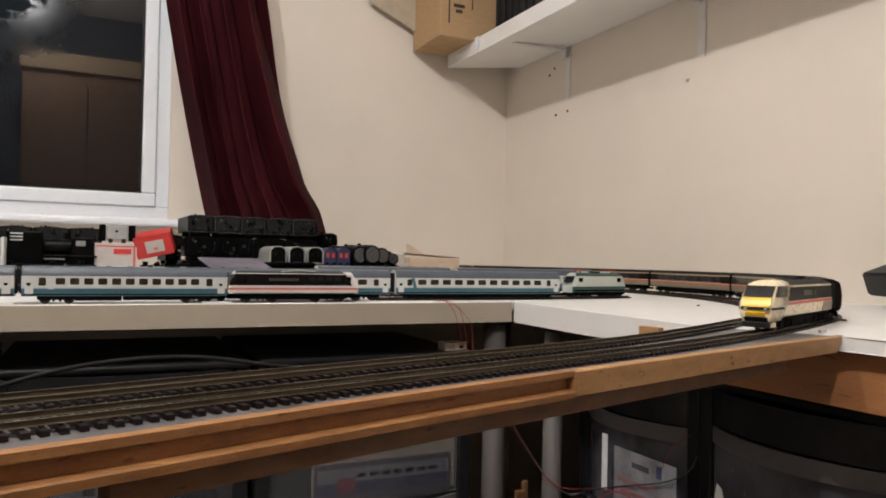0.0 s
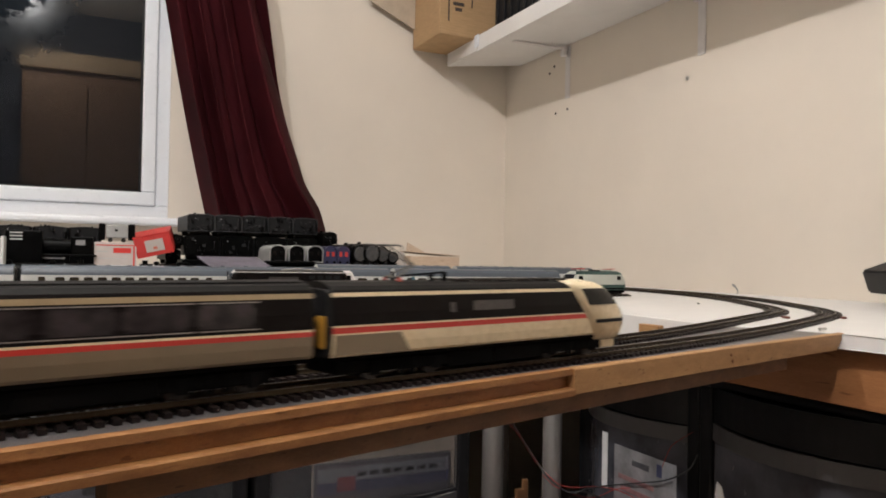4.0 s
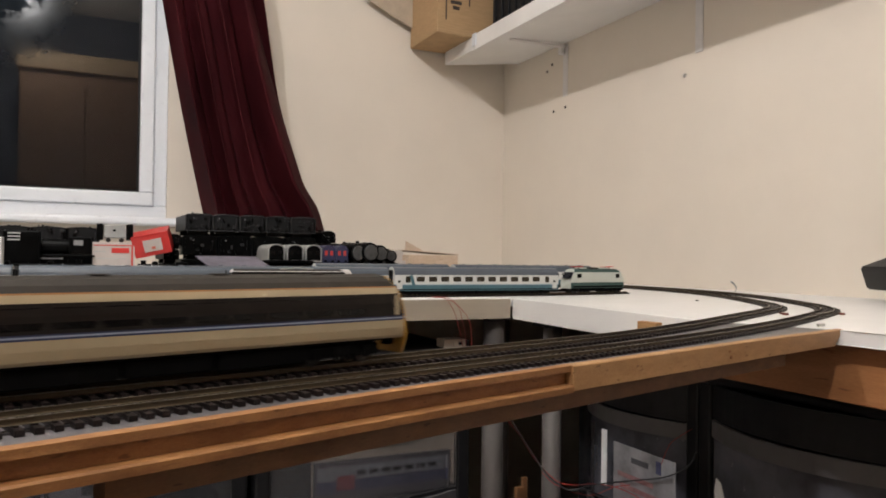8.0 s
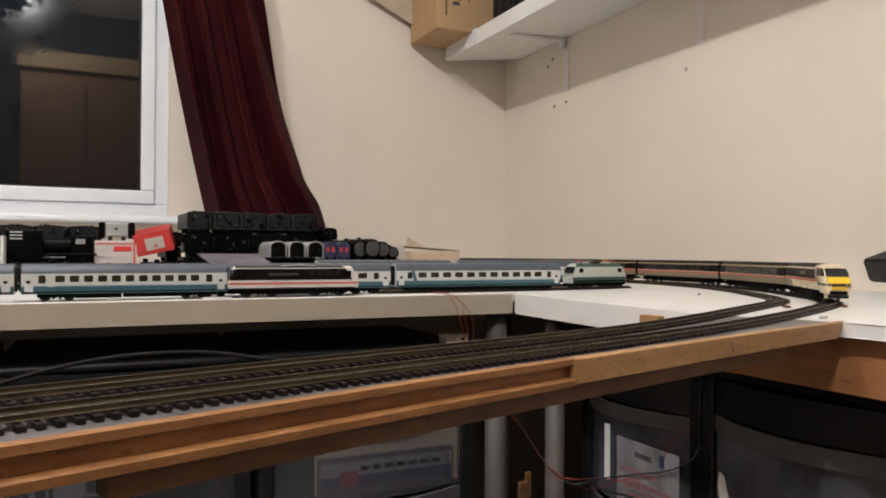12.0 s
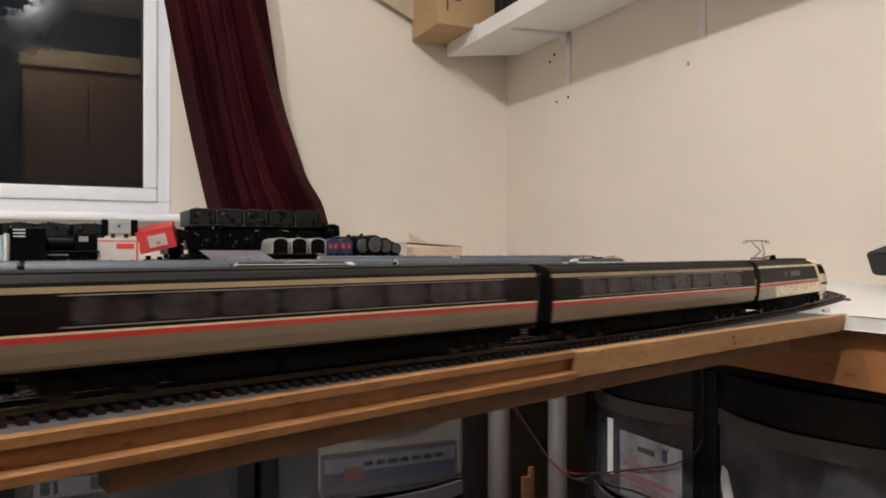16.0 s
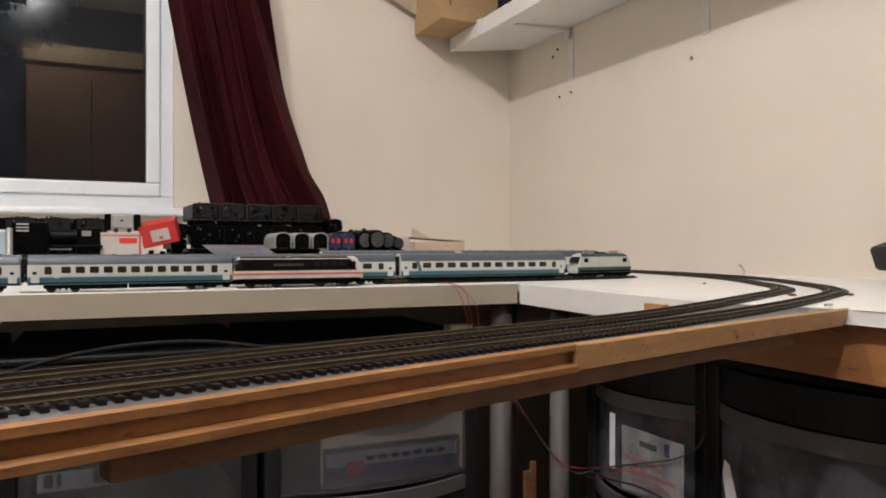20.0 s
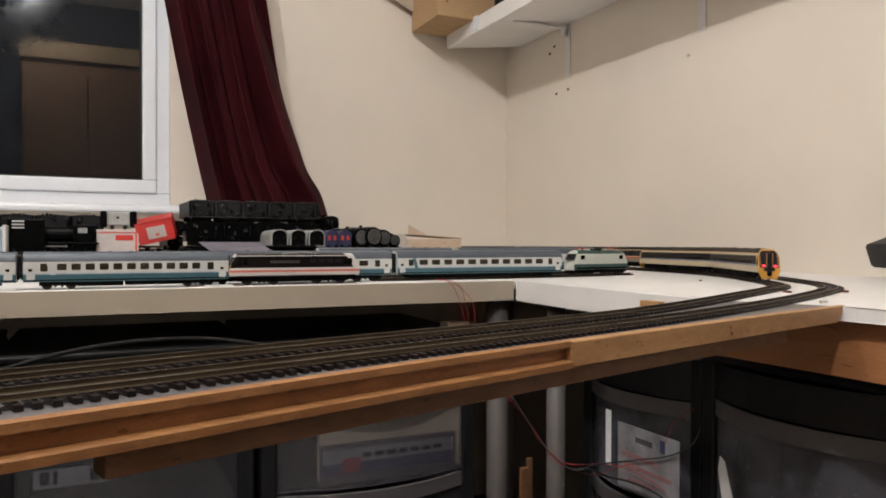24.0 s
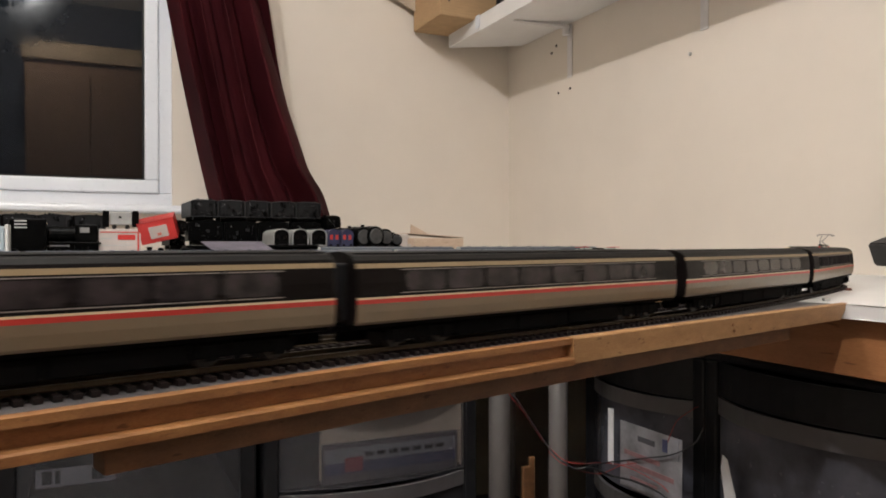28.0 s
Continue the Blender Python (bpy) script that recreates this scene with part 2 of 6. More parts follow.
def loop_length(xl):
    rl = (BACK_Y - TRACK_C - TRACK_M * xl) / (1 + math.cos(A0) + TRACK_M * math.sin(A0))
    s_left = (xl + rl * math.sin(A0)) / math.cos(A0)
    return rl, s_left, (S0 - s_left) + sum(q[3] for q in RIGHT_END) + (BACK_P.x - xl) + rl * (math.pi + A0)


lo, hi = -2.0, 0.2
for _ in range(60):
    mid = (lo + hi) / 2
    if loop_length(mid)[2] > LOOP:
        lo = mid
    else:
        hi = mid
XL = lo
RL, S_LEFT, _ = loop_length(XL)
CL = Vector((XL, BACK_Y - RL))


def line(s, off=0.0):
    """Place and heading on the outer track at arc length s; off: metres outwards."""
    s = S_LEFT + (s - S_LEFT) % LOOP
    if s < S0:
        p = Vector((0, TRACK_C)) + EX * s
        return p + off * Vector((EX.y, -EX.x)), A0
    s -= S0
    for r, c, a, length in RIGHT_END:
        if s < length:
            if r:
                b = a + s / r
                return c + (r + off) * Vector((math.sin(b), -math.cos(b))), b
            d = Vector((math.cos(a), math.sin(a)))
            return c + d * s + off * Vector((d.y, -d.x)), a
        s -= length
    if s < BACK_P.x - XL:
        return Vector((BACK_P.x - s, BACK_Y + off)), math.pi
    s -= BACK_P.x - XL
    a = math.pi + s / RL
    return CL + (RL + off) * Vector((math.sin(a), -math.cos(a))), a


RAIL_Z = 0.0052


def ease(t):
    t = min(1.0, max(0.0, t))
    return t * t * (3 - 2 * t)


def inner_gap(s):
    """The inner track runs close beside the outer one on the front straight and opens to set-track spacing on the curves."""
    d = (s - S_LEFT) % LOOP
    return -0.0485 - 0.0185 * ease((d + S_LEFT - 0.40) / 0.45) * (1 - ease((d - LOOP + 0.75) / 0.7))


def outer_gap(s):
    return 0.0


def rail_top(s):
    """Height of the rail heads: the front board rises a little towards the west."""
    d = (s - S_LEFT) % LOOP + S_LEFT
    return 0.0046 + 0.0012 * (1 - ease((d + 0.05) / 0.55)) * (1 - ease((d - S_LEFT - LOOP + 0.8) / 0.7)) + 0.0012 * ease((d - S_LEFT - LOOP + 0.8) / 0.7)


# ---- room ----
def structure(name, bm, material, label, category):
    return tagged(link_mesh(name, bm, material), label, category, kind="structure")


T = 0.12
WIN = (-1.02, 0.200, 0.176, 1.22)      # opening in the back wall: x0, x1, z0, z1
bm = box(WEST_X - T, WIN[0], WALL_Y, WALL_Y + T, FLOOR_Z, CEIL_Z)
box(WIN[1], WALL_X + T, WALL_Y, WALL_Y + T, FLOOR_Z, CEIL_Z, bm=bm)
box(WIN[0], WIN[1], WALL_Y, WALL_Y + T, FLOOR_Z, WIN[2], bm=bm)
box(WIN[0], WIN[1], WALL_Y, WALL_Y + T, WIN[3], CEIL_Z, bm=bm)
structure("wall_north", bm, M_WALL, "cream painted plaster wall with a window opening", "wall")
structure("wall_east", box(WALL_X, WALL_X + T, SOUTH_Y - T, WALL_Y, FLOOR_Z, CEIL_Z), M_WALL, "cream painted plaster wall behind the shelf", "wall")
structure("wall_west", box(WEST_X - T, WEST_X, SOUTH_Y - T, WALL_Y, FLOOR_Z, CEIL_Z), M_WALL, "plain cream painted plaster wall", "wall")
structure("wall_south", box(WEST_X, WALL_X, SOUTH_Y - T, SOUTH_Y, FLOOR_Z, CEIL_Z), M_DARKWALL, "plain unseen wall behind a wardrobe, darkened to dim its reflection", "wall")
structure("floor", box(WEST_X - T, WALL_X + T, SOUTH_Y - T, WALL_Y + T, FLOOR_Z - 0.05, FLOOR_Z), M_FLOOR, "dark brown carpeted floor", "floor")
structure("ceiling", box(WEST_X - T, WALL_X + T, SOUTH_Y - T, WALL_Y + T, CEIL_Z, CEIL_Z + 0.05), M_CEIL, "plain off-white painted ceiling", "ceiling")


def screw_mark(name, x, y, z, r, label):
    """A small hole or screw head on the east wall."""
    bm = tube([(x, y, z), (x - 0.0025, y, z)], r, 10)
    return tagged(link_mesh(name, bm, M_INK if "hole" in name else M_STEEL), label, "wall fixing")


screw_mark("screw_hole", WALL_X, 2.092, 0.704, 0.0045, "dark empty screw hole in the cream wall")
screw_mark("screw_hole", WALL_X, 2.064, 0.722, 0.0045, "dark empty screw hole in the cream wall")
screw_mark("filled_hole", WALL_X, 2.052, 0.562, 0.004, "small filled fixing hole in the cream wall")
screw_mark("filled_hole", WALL_X, 1.985, 0.565, 0.004, "small filled fixing hole in the cream wall")
screw_mark("wall_screw", WALL_X, 1.450, 0.551, 0.005, "small steel screw head in the cream wall")


def window():
    x0, x1, z0, z1 = WIN
    win = empty("window_1")
    tagged(win, "white plastic framed window with dark night glass", "window", kind="structure")
    y0, y1 = WALL_Y + 0.012, WALL_Y + 0.075
    for a in ((x0, x1, z0, z0 + 0.038), (x0, x1, z1 - 0.038, z1), (x0, x0 + 0.038, z0 + 0.038, z1 - 0.038), (x1 - 0.038, x1, z0 + 0.038, z1 - 0.038)):
        part("outer_frame", box(a[0], a[1], y0, y1, a[2], a[3], 0.003), M_UPVC, win, "white plastic outer frame")
    ix0, ix1, iz0, iz1 = x0 + 0.038, x1 - 0.038, z0 + 0.038, z1 - 0.038
    w = 0.040
    y0 -= 0.010
    for a in ((ix0, ix1, iz0, iz0 + w), (ix0, ix1, iz1 - w, iz1), (ix0, ix0 + w, iz0 + w, iz1 - w), (ix1 - w, ix1, iz0 + w, iz1 - w)):
        part("sash", box(a[0], a[1], y0, y1 - 0.01, a[2], a[3], 0.005), M_UPVC, win, "white plastic opening sash")
    for a in ((ix0 + w - 0.002, ix1 - w + 0.002, iz0 + w - 0.002, iz0 + w + 0.006), (ix1 - w - 0.006, ix1 - w + 0.002, iz0 + w + 0.006, iz1 - w)):
        part("gasket", box(a[0], a[1], y0 + 0.02, y0 + 0.03, a[2], a[3]), M_BLACKTRIM, win, "black rubber glazing gasket")
    m, nt, b = nodes_of("misted_window_glass")
    b.inputs["Base Color"].default_value = (0.006, 0.007, 0.009, 1)
    n = noise_node(nt, 24, 8, 0.7)
    tc = nt.nodes.new("ShaderNodeTexCoord")
    g = nt.nodes.new("ShaderNodeSeparateXYZ")
    nt.links.new(tc.outputs["Object"], g.inputs[0])
    mr = nt.nodes.new("ShaderNodeMapRange")
    mr.inputs["From Min"].default_value, mr.inputs["From Max"].default_value = 0.52, 0.95
    nt.links.new(g.outputs["Z"], mr.inputs["Value"])
    mul = nt.nodes.new("ShaderNodeMath")
    mul.operation = "MULTIPLY"
    nt.links.new(n.outputs["Fac"], mul.inputs[0])
    nt.links.new(mr.outputs[0], mul.inputs[1])
    mx2 = nt.nodes.new("ShaderNodeMapRange")
    mx2.inputs["From Min"].default_value, mx2.inputs["From Max"].default_value = 0.02, -0.30
    nt.links.new(g.outputs["X"], mx2.inputs["Value"])
    mul2 = nt.nodes.new("ShaderNodeMath")
    mul2.operation = "MULTIPLY"
    nt.links.new(mul.outputs[0], mul2.inputs[0])
    nt.links.new(mx2.outputs[0], mul2.inputs[1])
    mul = mul2
    r = ramp(nt, mul.outputs[0], [(0.04, (0.02, 0.02, 0.02)), (0.5, (0.42, 0.42, 0.42))])
    nt.links.new(r.outputs[0], b.inputs["Roughness"])
    wet = ramp(nt, mul.outputs[0], [(0.05, (0.006, 0.007, 0.009)), (0.35, (0.016, 0.021, 0.027)), (0.75, (0.036, 0.045, 0.056))])
    nt.links.new(wet.outputs[0], b.inputs["Base Color"])
    gloss = nt.nodes.new("ShaderNodeMapRange")
    gloss.inputs["From Min"].default_value, gloss.inputs["From Max"].default_value = 0.03, 0.20
    gloss.inputs["To Min"].default_value, gloss.inputs["To Max"].default_value = 0.50, 0.0
    nt.links.new(mul.outputs[0], gloss.inputs["Value"])
    nt.links.new(gloss.outputs[0], b.inputs["Specular IOR Level"])
    bp = nt.nodes.new("ShaderNodeBump")
    bp.inputs["Strength"].default_value = 0.25
    bp.inputs["Distance"].default_value = 0.0004
    nt.links.new(mul.outputs[0], bp.inputs["Height"])
    nt.links.new(bp.outputs[0], b.inputs["Normal"])
    part("pane", box(ix0 + w, ix1 - w, y0 + 0.03, y0 + 0.036, iz0 + w, iz1 - w), m, win, "dark night pane misted with droplets at the top")
    sill = box(x0 - 0.05, x1 + 0.052, WALL_Y - 0.085, WALL_Y + 0.012, z0 - 0.024, z0 - 0.001, 0.008, seg=3)
    part("window_sill", sill, M_UPVC, win, "rounded white window sill")


window()


def curtain():
    """A gathered curtain that hangs askew, drawn to the side of the window."""
    m, nt, b = nodes_of("burgundy_satin")
    n1 = noise_node(nt, 3, 3, 0.5, (3, 3, 1))
    r1 = ramp(nt, n1.outputs["Fac"], [(0.3, (0.024, 0.0040, 0.0055)), (0.7, (0.056, 0.0088, 0.0118))])
    nt.links.new(r1.outputs[0], b.inputs["Base Color"])
    b.inputs["Roughness"].default_value = 0.62
    b.inputs["Specular IOR Level"].default_value = 0.05
    b.inputs["Sheen Weight"].default_value = 0.0
    n2 = noise_node(nt, 900, 2, 0.5, (1, 1, 0.25))
    bp = nt.nodes.new("ShaderNodeBump")
    bp.inputs["Strength"].default_value = 0.15
    bp.inputs["Distance"].default_value = 0.0005
    nt.links.new(n2.outputs["Fac"], bp.inputs["Height"])
    nt.links.new(bp.outputs[0], b.inputs["Normal"])
    bm = bmesh.new()
    nu, nv = 150, 60
    grid = []
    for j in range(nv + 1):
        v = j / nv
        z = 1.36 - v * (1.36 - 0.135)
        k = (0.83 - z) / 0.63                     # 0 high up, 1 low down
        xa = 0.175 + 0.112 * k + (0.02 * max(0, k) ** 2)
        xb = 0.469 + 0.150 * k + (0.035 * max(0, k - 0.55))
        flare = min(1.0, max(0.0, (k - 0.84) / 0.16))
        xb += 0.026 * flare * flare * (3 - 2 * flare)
        row = []
        for i in range(nu + 1):
            u = i / nu
            ph = 2 * math.pi * (4.6 * u + 0.45 * math.sin(3.1 * u + 1.2 * v) + 0.10 * math.sin(5 * v + 6 * u))
            amp = 0.044 * (0.8 + 0.35 * math.sin(7 * u + 2.0)) * (0.85 + 0.25 * v)
            y = WALL_Y - 0.165 + amp * (math.sin(ph) - 0.16 * math.sin(2 * ph + 0.6)) + 0.002 * math.sin(2.7 * ph + 4 * v) - 0.010 * max(0, 1 - 8 * u)
            x = xa + (xb - xa) * u + 0.004 * math.sin(ph * 2 + 1)
            row.append(bm.verts.new((x * 0.957, y, z + 0.004 * math.sin(ph))))
        grid.append(row)
    for j in range(nv):
        for i in range(nu):
            bm.faces.new((grid[j][i], grid[j][i + 1], grid[j + 1][i + 1], grid[j + 1][i]))
    ob = empty("curtain")
    tagged(ob, "burgundy satin curtain gathered beside the window", "curtain")
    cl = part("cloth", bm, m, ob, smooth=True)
    sol = cl.modifiers.new("thickness", "SOLIDIFY")
    sol.thickness = 0.0015
    part("rail", tube([(-1.1, WALL_Y - 0.165, 1.375), (0.62, WALL_Y - 0.165, 1.375)], 0.011, 12), M_UPVC, ob, "white curtain pole")
    for x in (-1.05, 0.55):
        part("bracket", box(x - 0.01, x + 0.01, WALL_Y - 0.167, WALL_Y, 1.36, 1.39, 0.002), M_UPVC, ob)


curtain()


def wardrobe():
    ob = empty("wardrobe")
    tagged(ob, "tall brown wooden wardrobe against the wall", "wardrobe")
    x0, x1, y0, y1 = -0.46, 0.34, SOUTH_Y + 0.004, SOUTH_Y + 0.45
    top = 1.335
    part("body", box(x0, x1, y0, y1, FLOOR_Z + 0.002, top - 0.031, 0.004), M_WARDROBE, ob)
    for a, b in ((x0 + 0.012, -0.064), (-0.056, x1 - 0.012)):
        d = part("door", box(a, b, y1 + 0.001, y1 + 0.02, FLOOR_Z + 0.08, top - 0.11, 0.004), M_WARDROBE, ob)
    part("cornice", box(x0 - 0.015, x1 + 0.015, y0, y1 + 0.03, top - 0.03, top + 0.09, 0.006), M_CORNICE, ob, "pale wooden cornice")


M_CORNICE = wood("pale_cornice_wood", (0.60, 0.43, 0.26), (0.48, 0.33, 0.19), (1, 9, 9), 8)
wardrobe()


def ceiling_light(x, y, z):
    ob = empty("ceiling_light")
    tagged(ob, "hanging ceiling bulb on a short white cord", "ceiling light", "ceiling lights")
    part("cord", tube([(x, y, z + 0.13), (x, y, CEIL_Z)], 0.003), M_UPVC, ob)
    part("lamp_holder", tube([(x, y, z + 0.07), (x, y, z + 0.13)], 0.018, 14), M_UPVC, ob)
    part("ceiling_rose", tube([(x, y, CEIL_Z - 0.03), (x, y, CEIL_Z)], 0.045, 20), M_UPVC, ob)


for where_, watts in BULBS:
    ceiling_light(*where_)


# ---- tables that carry the line ----
def uv(u, v):
    p = Vector((0, TRACK_C)) + EX * u + v * Vector((EX.y, -EX.x))
    return (p.x, p.y)


TABLE_T = 0.034
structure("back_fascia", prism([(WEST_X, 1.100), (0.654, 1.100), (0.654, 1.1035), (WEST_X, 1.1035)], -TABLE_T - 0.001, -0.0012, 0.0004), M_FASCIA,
          "white laminate edge strip along the back table, coloured as if shaded", "table edge")
structure("back_table", prism([(WEST_X, 1.1036), (0.654, 1.1036), (0.654, WALL_Y), (WEST_X, WALL_Y)], -TABLE_T, 0.0, 0.0008), M_WHITE,
          "white melamine table top along the window wall", "table top")
structure("side_table", prism([(0.656, WALL_Y), (0.656, 1.1025), (0.6756, 1.1025), (0.6516, 0.6415), (0.633, 0.640), uv(0.70, -0.02), uv(0.704, 0.034), (0.688, 0.488), (0.690, 0.12), (WALL_X, 0.12), (WALL_X, WALL_Y)],
                              -0.015, 0.0, 0.001), M_WHITE, "white melamine table top along the side wall", "table top")
structure("side_fascia", prism([(0.657, 1.0985), (0.633, 0.642), (0.651, 0.642), (0.675, 1.0985)], -0.036, -0.0002, 0.001), M_WHITE,
          "white melamine edge board under the side table", "table edge")


def crown(u):
    """The battens stand a little higher in mid-span, where the timber is bowed."""
    return float(np.interp(u, (-0.15, 0.0, 0.12, 0.27, 0.40, 0.55, 0.70), (0.0003, 0.0009, 0.0021, 0.0024, 0.0022, 0.0018, 0.0006)))


def front_board():
    ob = empty("front_board")
    tagged(ob, "grey painted track board on pine battens", "track board", kind="structure")
    pts = [uv(S_LEFT, -0.072), uv(S_LEFT, 0.030), uv(0.6985, 0.030), uv(0.6985, -0.020), (0.6315, 0.600), uv(0.45, -0.080), uv(0.1, -0.072)]
    part("ply_top", prism(pts, -0.0062, 0.0), M_GREYBOARD, ob, "grey painted plywood")

    def bar(name, u0, u1, prof, material, label="", cut=0.0):
        bm = bmesh.new()
        n, steps = len(prof), 10
        rows = []
        for j in range(steps + 1):
            rows.append([])
            for v, z in prof:
                u = u0 + (u1 + cut * z - u0) * j / steps
                rows[-1].append(bm.verts.new((*uv(u, v), z + crown(u))))
        bm.faces.new(rows[0])
        bm.faces.new(rows[-1][::-1])
        for a, b in zip(rows, rows[1:]):
            for i in range(n):
                bm.faces.new((a[i], a[(i + 1) % n], b[(i + 1) % n], b[i]))
        sharp = [e for e in bm.edges if e.is_boundary or e.calc_face_angle(0) > 0.3]
        bmesh.ops.bevel(bm, geom=sharp, offset=0.0005, segments=1, affect="EDGES")
        return part(name, bm, material, ob, label)

    t, z = 0.0302, 0.0
    groove = [(t, 0.0003), (t + 0.0045, -0.0003), (t + 0.0045, -0.0040), (t + 0.0004, -0.0046), (t + 0.0002, -0.0118),
              (t + 0.0060, -0.0122), (t + 0.0070, -0.0130), (t + 0.0066, -0.0168), (t - 0.018, -0.0168), (t - 0.018, -0.0066), (t, -0.0066)]
    bar("grooved_batten", S_LEFT, 0.268, groove, M_PINE, "pine batten with a long groove in its face")
    plain = [(t, 0.0003), (t + 0.0052, -0.0002), (t + 0.0058, -0.0010), (t + 0.0055, -0.0160), (t - 0.018, -0.0165), (t - 0.018, -0.0066), (t, -0.0066)]
    bar("plain_batten", 0.2682, 0.475, plain, M_PINE_PALE, "square pine batten")
    bar("end_batten", 0.4752, 0.712, plain, M_PINE_PALE, "square pine batten with a screwed butt joint", 1.3)
    low = [(t - 0.019, -0.0172), (t - 0.005, -0.0172), (t - 0.005, -0.0295), (t - 0.019, -0.0295)]
    bar("lower_batten", -0.004, 0.60, low, M_PINE_BROWN, "brown lower batten set back under the edge")
    bar("rear_batten", S_LEFT, 0.60, [(-0.070, -0.0066), (-0.055, -0.0066), (-0.055, -0.03), (-0.070, -0.03)], M_PINE_BROWN)
    for u, zz in ((0.470, -0.006), (0.472, -0.011), (0.115, -0.0150), (0.264, -0.0135)):
        x, y = uv(u, t + 0.0050)
        part("screw_head", tube([(x, y, zz + crown(u)), (*uv(u, t + 0.0065), zz + crown(u))], 0.0013, 8), M_PINE_RED, ob)
    return ob


front_board()

# hidden return of the board round the west end
bm = bmesh.new()
row = []
n = 70
s_a = S_LEFT + LOOP - RL * (math.pi + A0) * 0.66
for i in range(n + 1):
    s = s_a + (S_LEFT + LOOP - 0.0005 - s_a) * i / n
    a, b = line(s, -0.12)[0], line(s, 0.04)[0]
    row.append([bm.verts.new((p.x, p.y, z)) for p, z in ((a, 0), (b, 0), (b, -0.02), (a, -0.02))])
for p, q in zip(row, row[1:]):
    for k in range(4):
        bm.faces.new((p[k], p[(k + 1) % 4], q[(k + 1) % 4], q[k]))
bm.faces.new(row[0])
bm.faces.new(row[-1][::-1])
structure("west_board", bm, M_GREYBOARD, "grey painted curved track board", "track board")


M_PINE_ORANGE = wood("orange_stained_pine", (0.42, 0.185, 0.072), (0.31, 0.13, 0.048), (9, 1.2, 9), 9)


def apron():
    """Wooden supports under the side table, beside the end of the front board."""
    ob = empty("table_apron")
    tagged(ob, "reddish pine apron boards under the side table", "table apron", kind="structure")

    def plank(name, a, b, t, z0, z1, material, label=""):
        a, b = Vector(a), Vector(b)
        d = (b - a).normalized()
        n = Vector((d.y, -d.x)) * t
        pts = [a, b, b + n, a + n]
        return part(name, prism([(p.x, p.y) for p in pts], z0, z1, 0.001), material, ob, label)

    plank("side_plank", (0.700, 0.760), (0.700, 0.125), -0.018, -0.0755, -0.0155, M_PINE_ORANGE, "orange pine apron board")
    part("bolt_head", tube([(0.7003, 0.457, -0.031), (0.697, 0.457, -0.031)], 0.0030, 10), M_STEEL, ob, "bright steel bolt head")
    plank("rear_plank", (0.722, 0.740), (1.36, 0.740), 0.018, -0.0755, -0.0155, M_PINE_BROWN, "brown cross bearer")


apron()


def table_leg(x, y, top, label, r=0.019):
    ob = empty("support_column")
    tagged(ob, label, "column", "columns under the tables")
    part("post", tube([(x, y, FLOOR_Z + 0.03), (x, y, top - 0.005)], r, 20), M_LEG, ob, smooth=True)
    part("top_plate", box(x - 0.024, x + 0.024, y - 0.024, y + 0.024, top - 0.005, top - 0.001, 0.001), M_BLACK, ob)
    part("foot", tube([(x, y, FLOOR_Z + 0.001), (x, y, FLOOR_Z + 0.03)], 0.023, 20), M_BLACK, ob)


M_LEG = mat("grey_leg_paint", (0.085, 0.075, 0.072), 0.6, vary=0.06, scale=20)
table_leg(0.641, 1.135, -TABLE_T, "round grey metal column under the back table")
table_leg(0.681, 1.010, -0.036, "round grey metal column under the side table", 0.0155)
table_leg(0.728, 1.25, -0.016, "slim dark metal column behind other columns", 0.012)
table_leg(-0.9, 1.2, -TABLE_T, "round grey metal column under the back table")
table_leg(1.25, 0.2, -0.036, "round grey metal column under the side table")
table_leg(-0.36, 0.27, -0.0062, "round grey metal column under the front board")
table_leg(-0.36, 2.2, -TABLE_T, "round grey metal column under the back table")


# ---- shelf ----
def shelf():
    ob = empty("wall_shelf")
    tagged(ob, "white wall shelf with a deep front edge", "shelf")
    xf, zb = 1.120, 0.757
    bm = bmesh.new()
    pts = [(xf + 0.018, 2.350), (WALL_X - 0.001, 2.284), (WALL_X - 0.001, 0.35), (xf + 0.018, 0.35)]
    lo_ = [bm.verts.new((x, y, zb + (0.018 if x > 1.3 else 0.0))) for x, y in pts]
    hi_ = [bm.verts.new((v.co.x, v.co.y, v.co.z + 0.022)) for v in lo_]
    bm.faces.new(lo_)
    bm.faces.new(hi_[::-1])
    for i in range(4):
        bm.faces.new((lo_[i], lo_[(i + 1) % 4], hi_[(i + 1) % 4], hi_[i]))
    part("board", bm, M_WHITE, ob, "white shelf board")
    part("front_edge", box(xf, xf + 0.0175, 2.13, 2.355, zb - 0.001, zb + 0.050, 0.002), M_WHITE, ob, "white front edge strip")
    part("front_edge", box(xf + 0.002, xf + 0.0175, 0.35, 2.128, zb - 0.001, zb + 0.050, 0.002), M_WHITE, ob, "white front edge strip")
    part("joint_block", box(xf - 0.003, xf, 2.118, 2.145, zb + 0.010, zb + 0.051, 0.001), M_UPVC, ob, "white joint cover")
    for y in (1.985, 1.40, 0.7):
        br = part("bracket", box(WALL_X - 0.0032, WALL_X - 0.0005, y - 0.013, y + 0.013, 0.60, 0.772, 0.001), M_BRACKET, ob, "pale plastic shelf bracket")
        part("bracket_arm", box(xf + 0.05, WALL_X - 0.006, y - 0.008, y + 0.008, 0.756, 0.762, 0.001), M_BRACKET, br)
        part("bracket_nose", tube([(WALL_X - 0.018, y, 0.735), (WALL_X - 0.018, y, 0.765)], 0.011, 12), M_BRACKET, br)


M_BRACKET = mat("bracket_white_plastic", (0.74, 0.71, 0.70), 0.6, vary=0.05, scale=30)
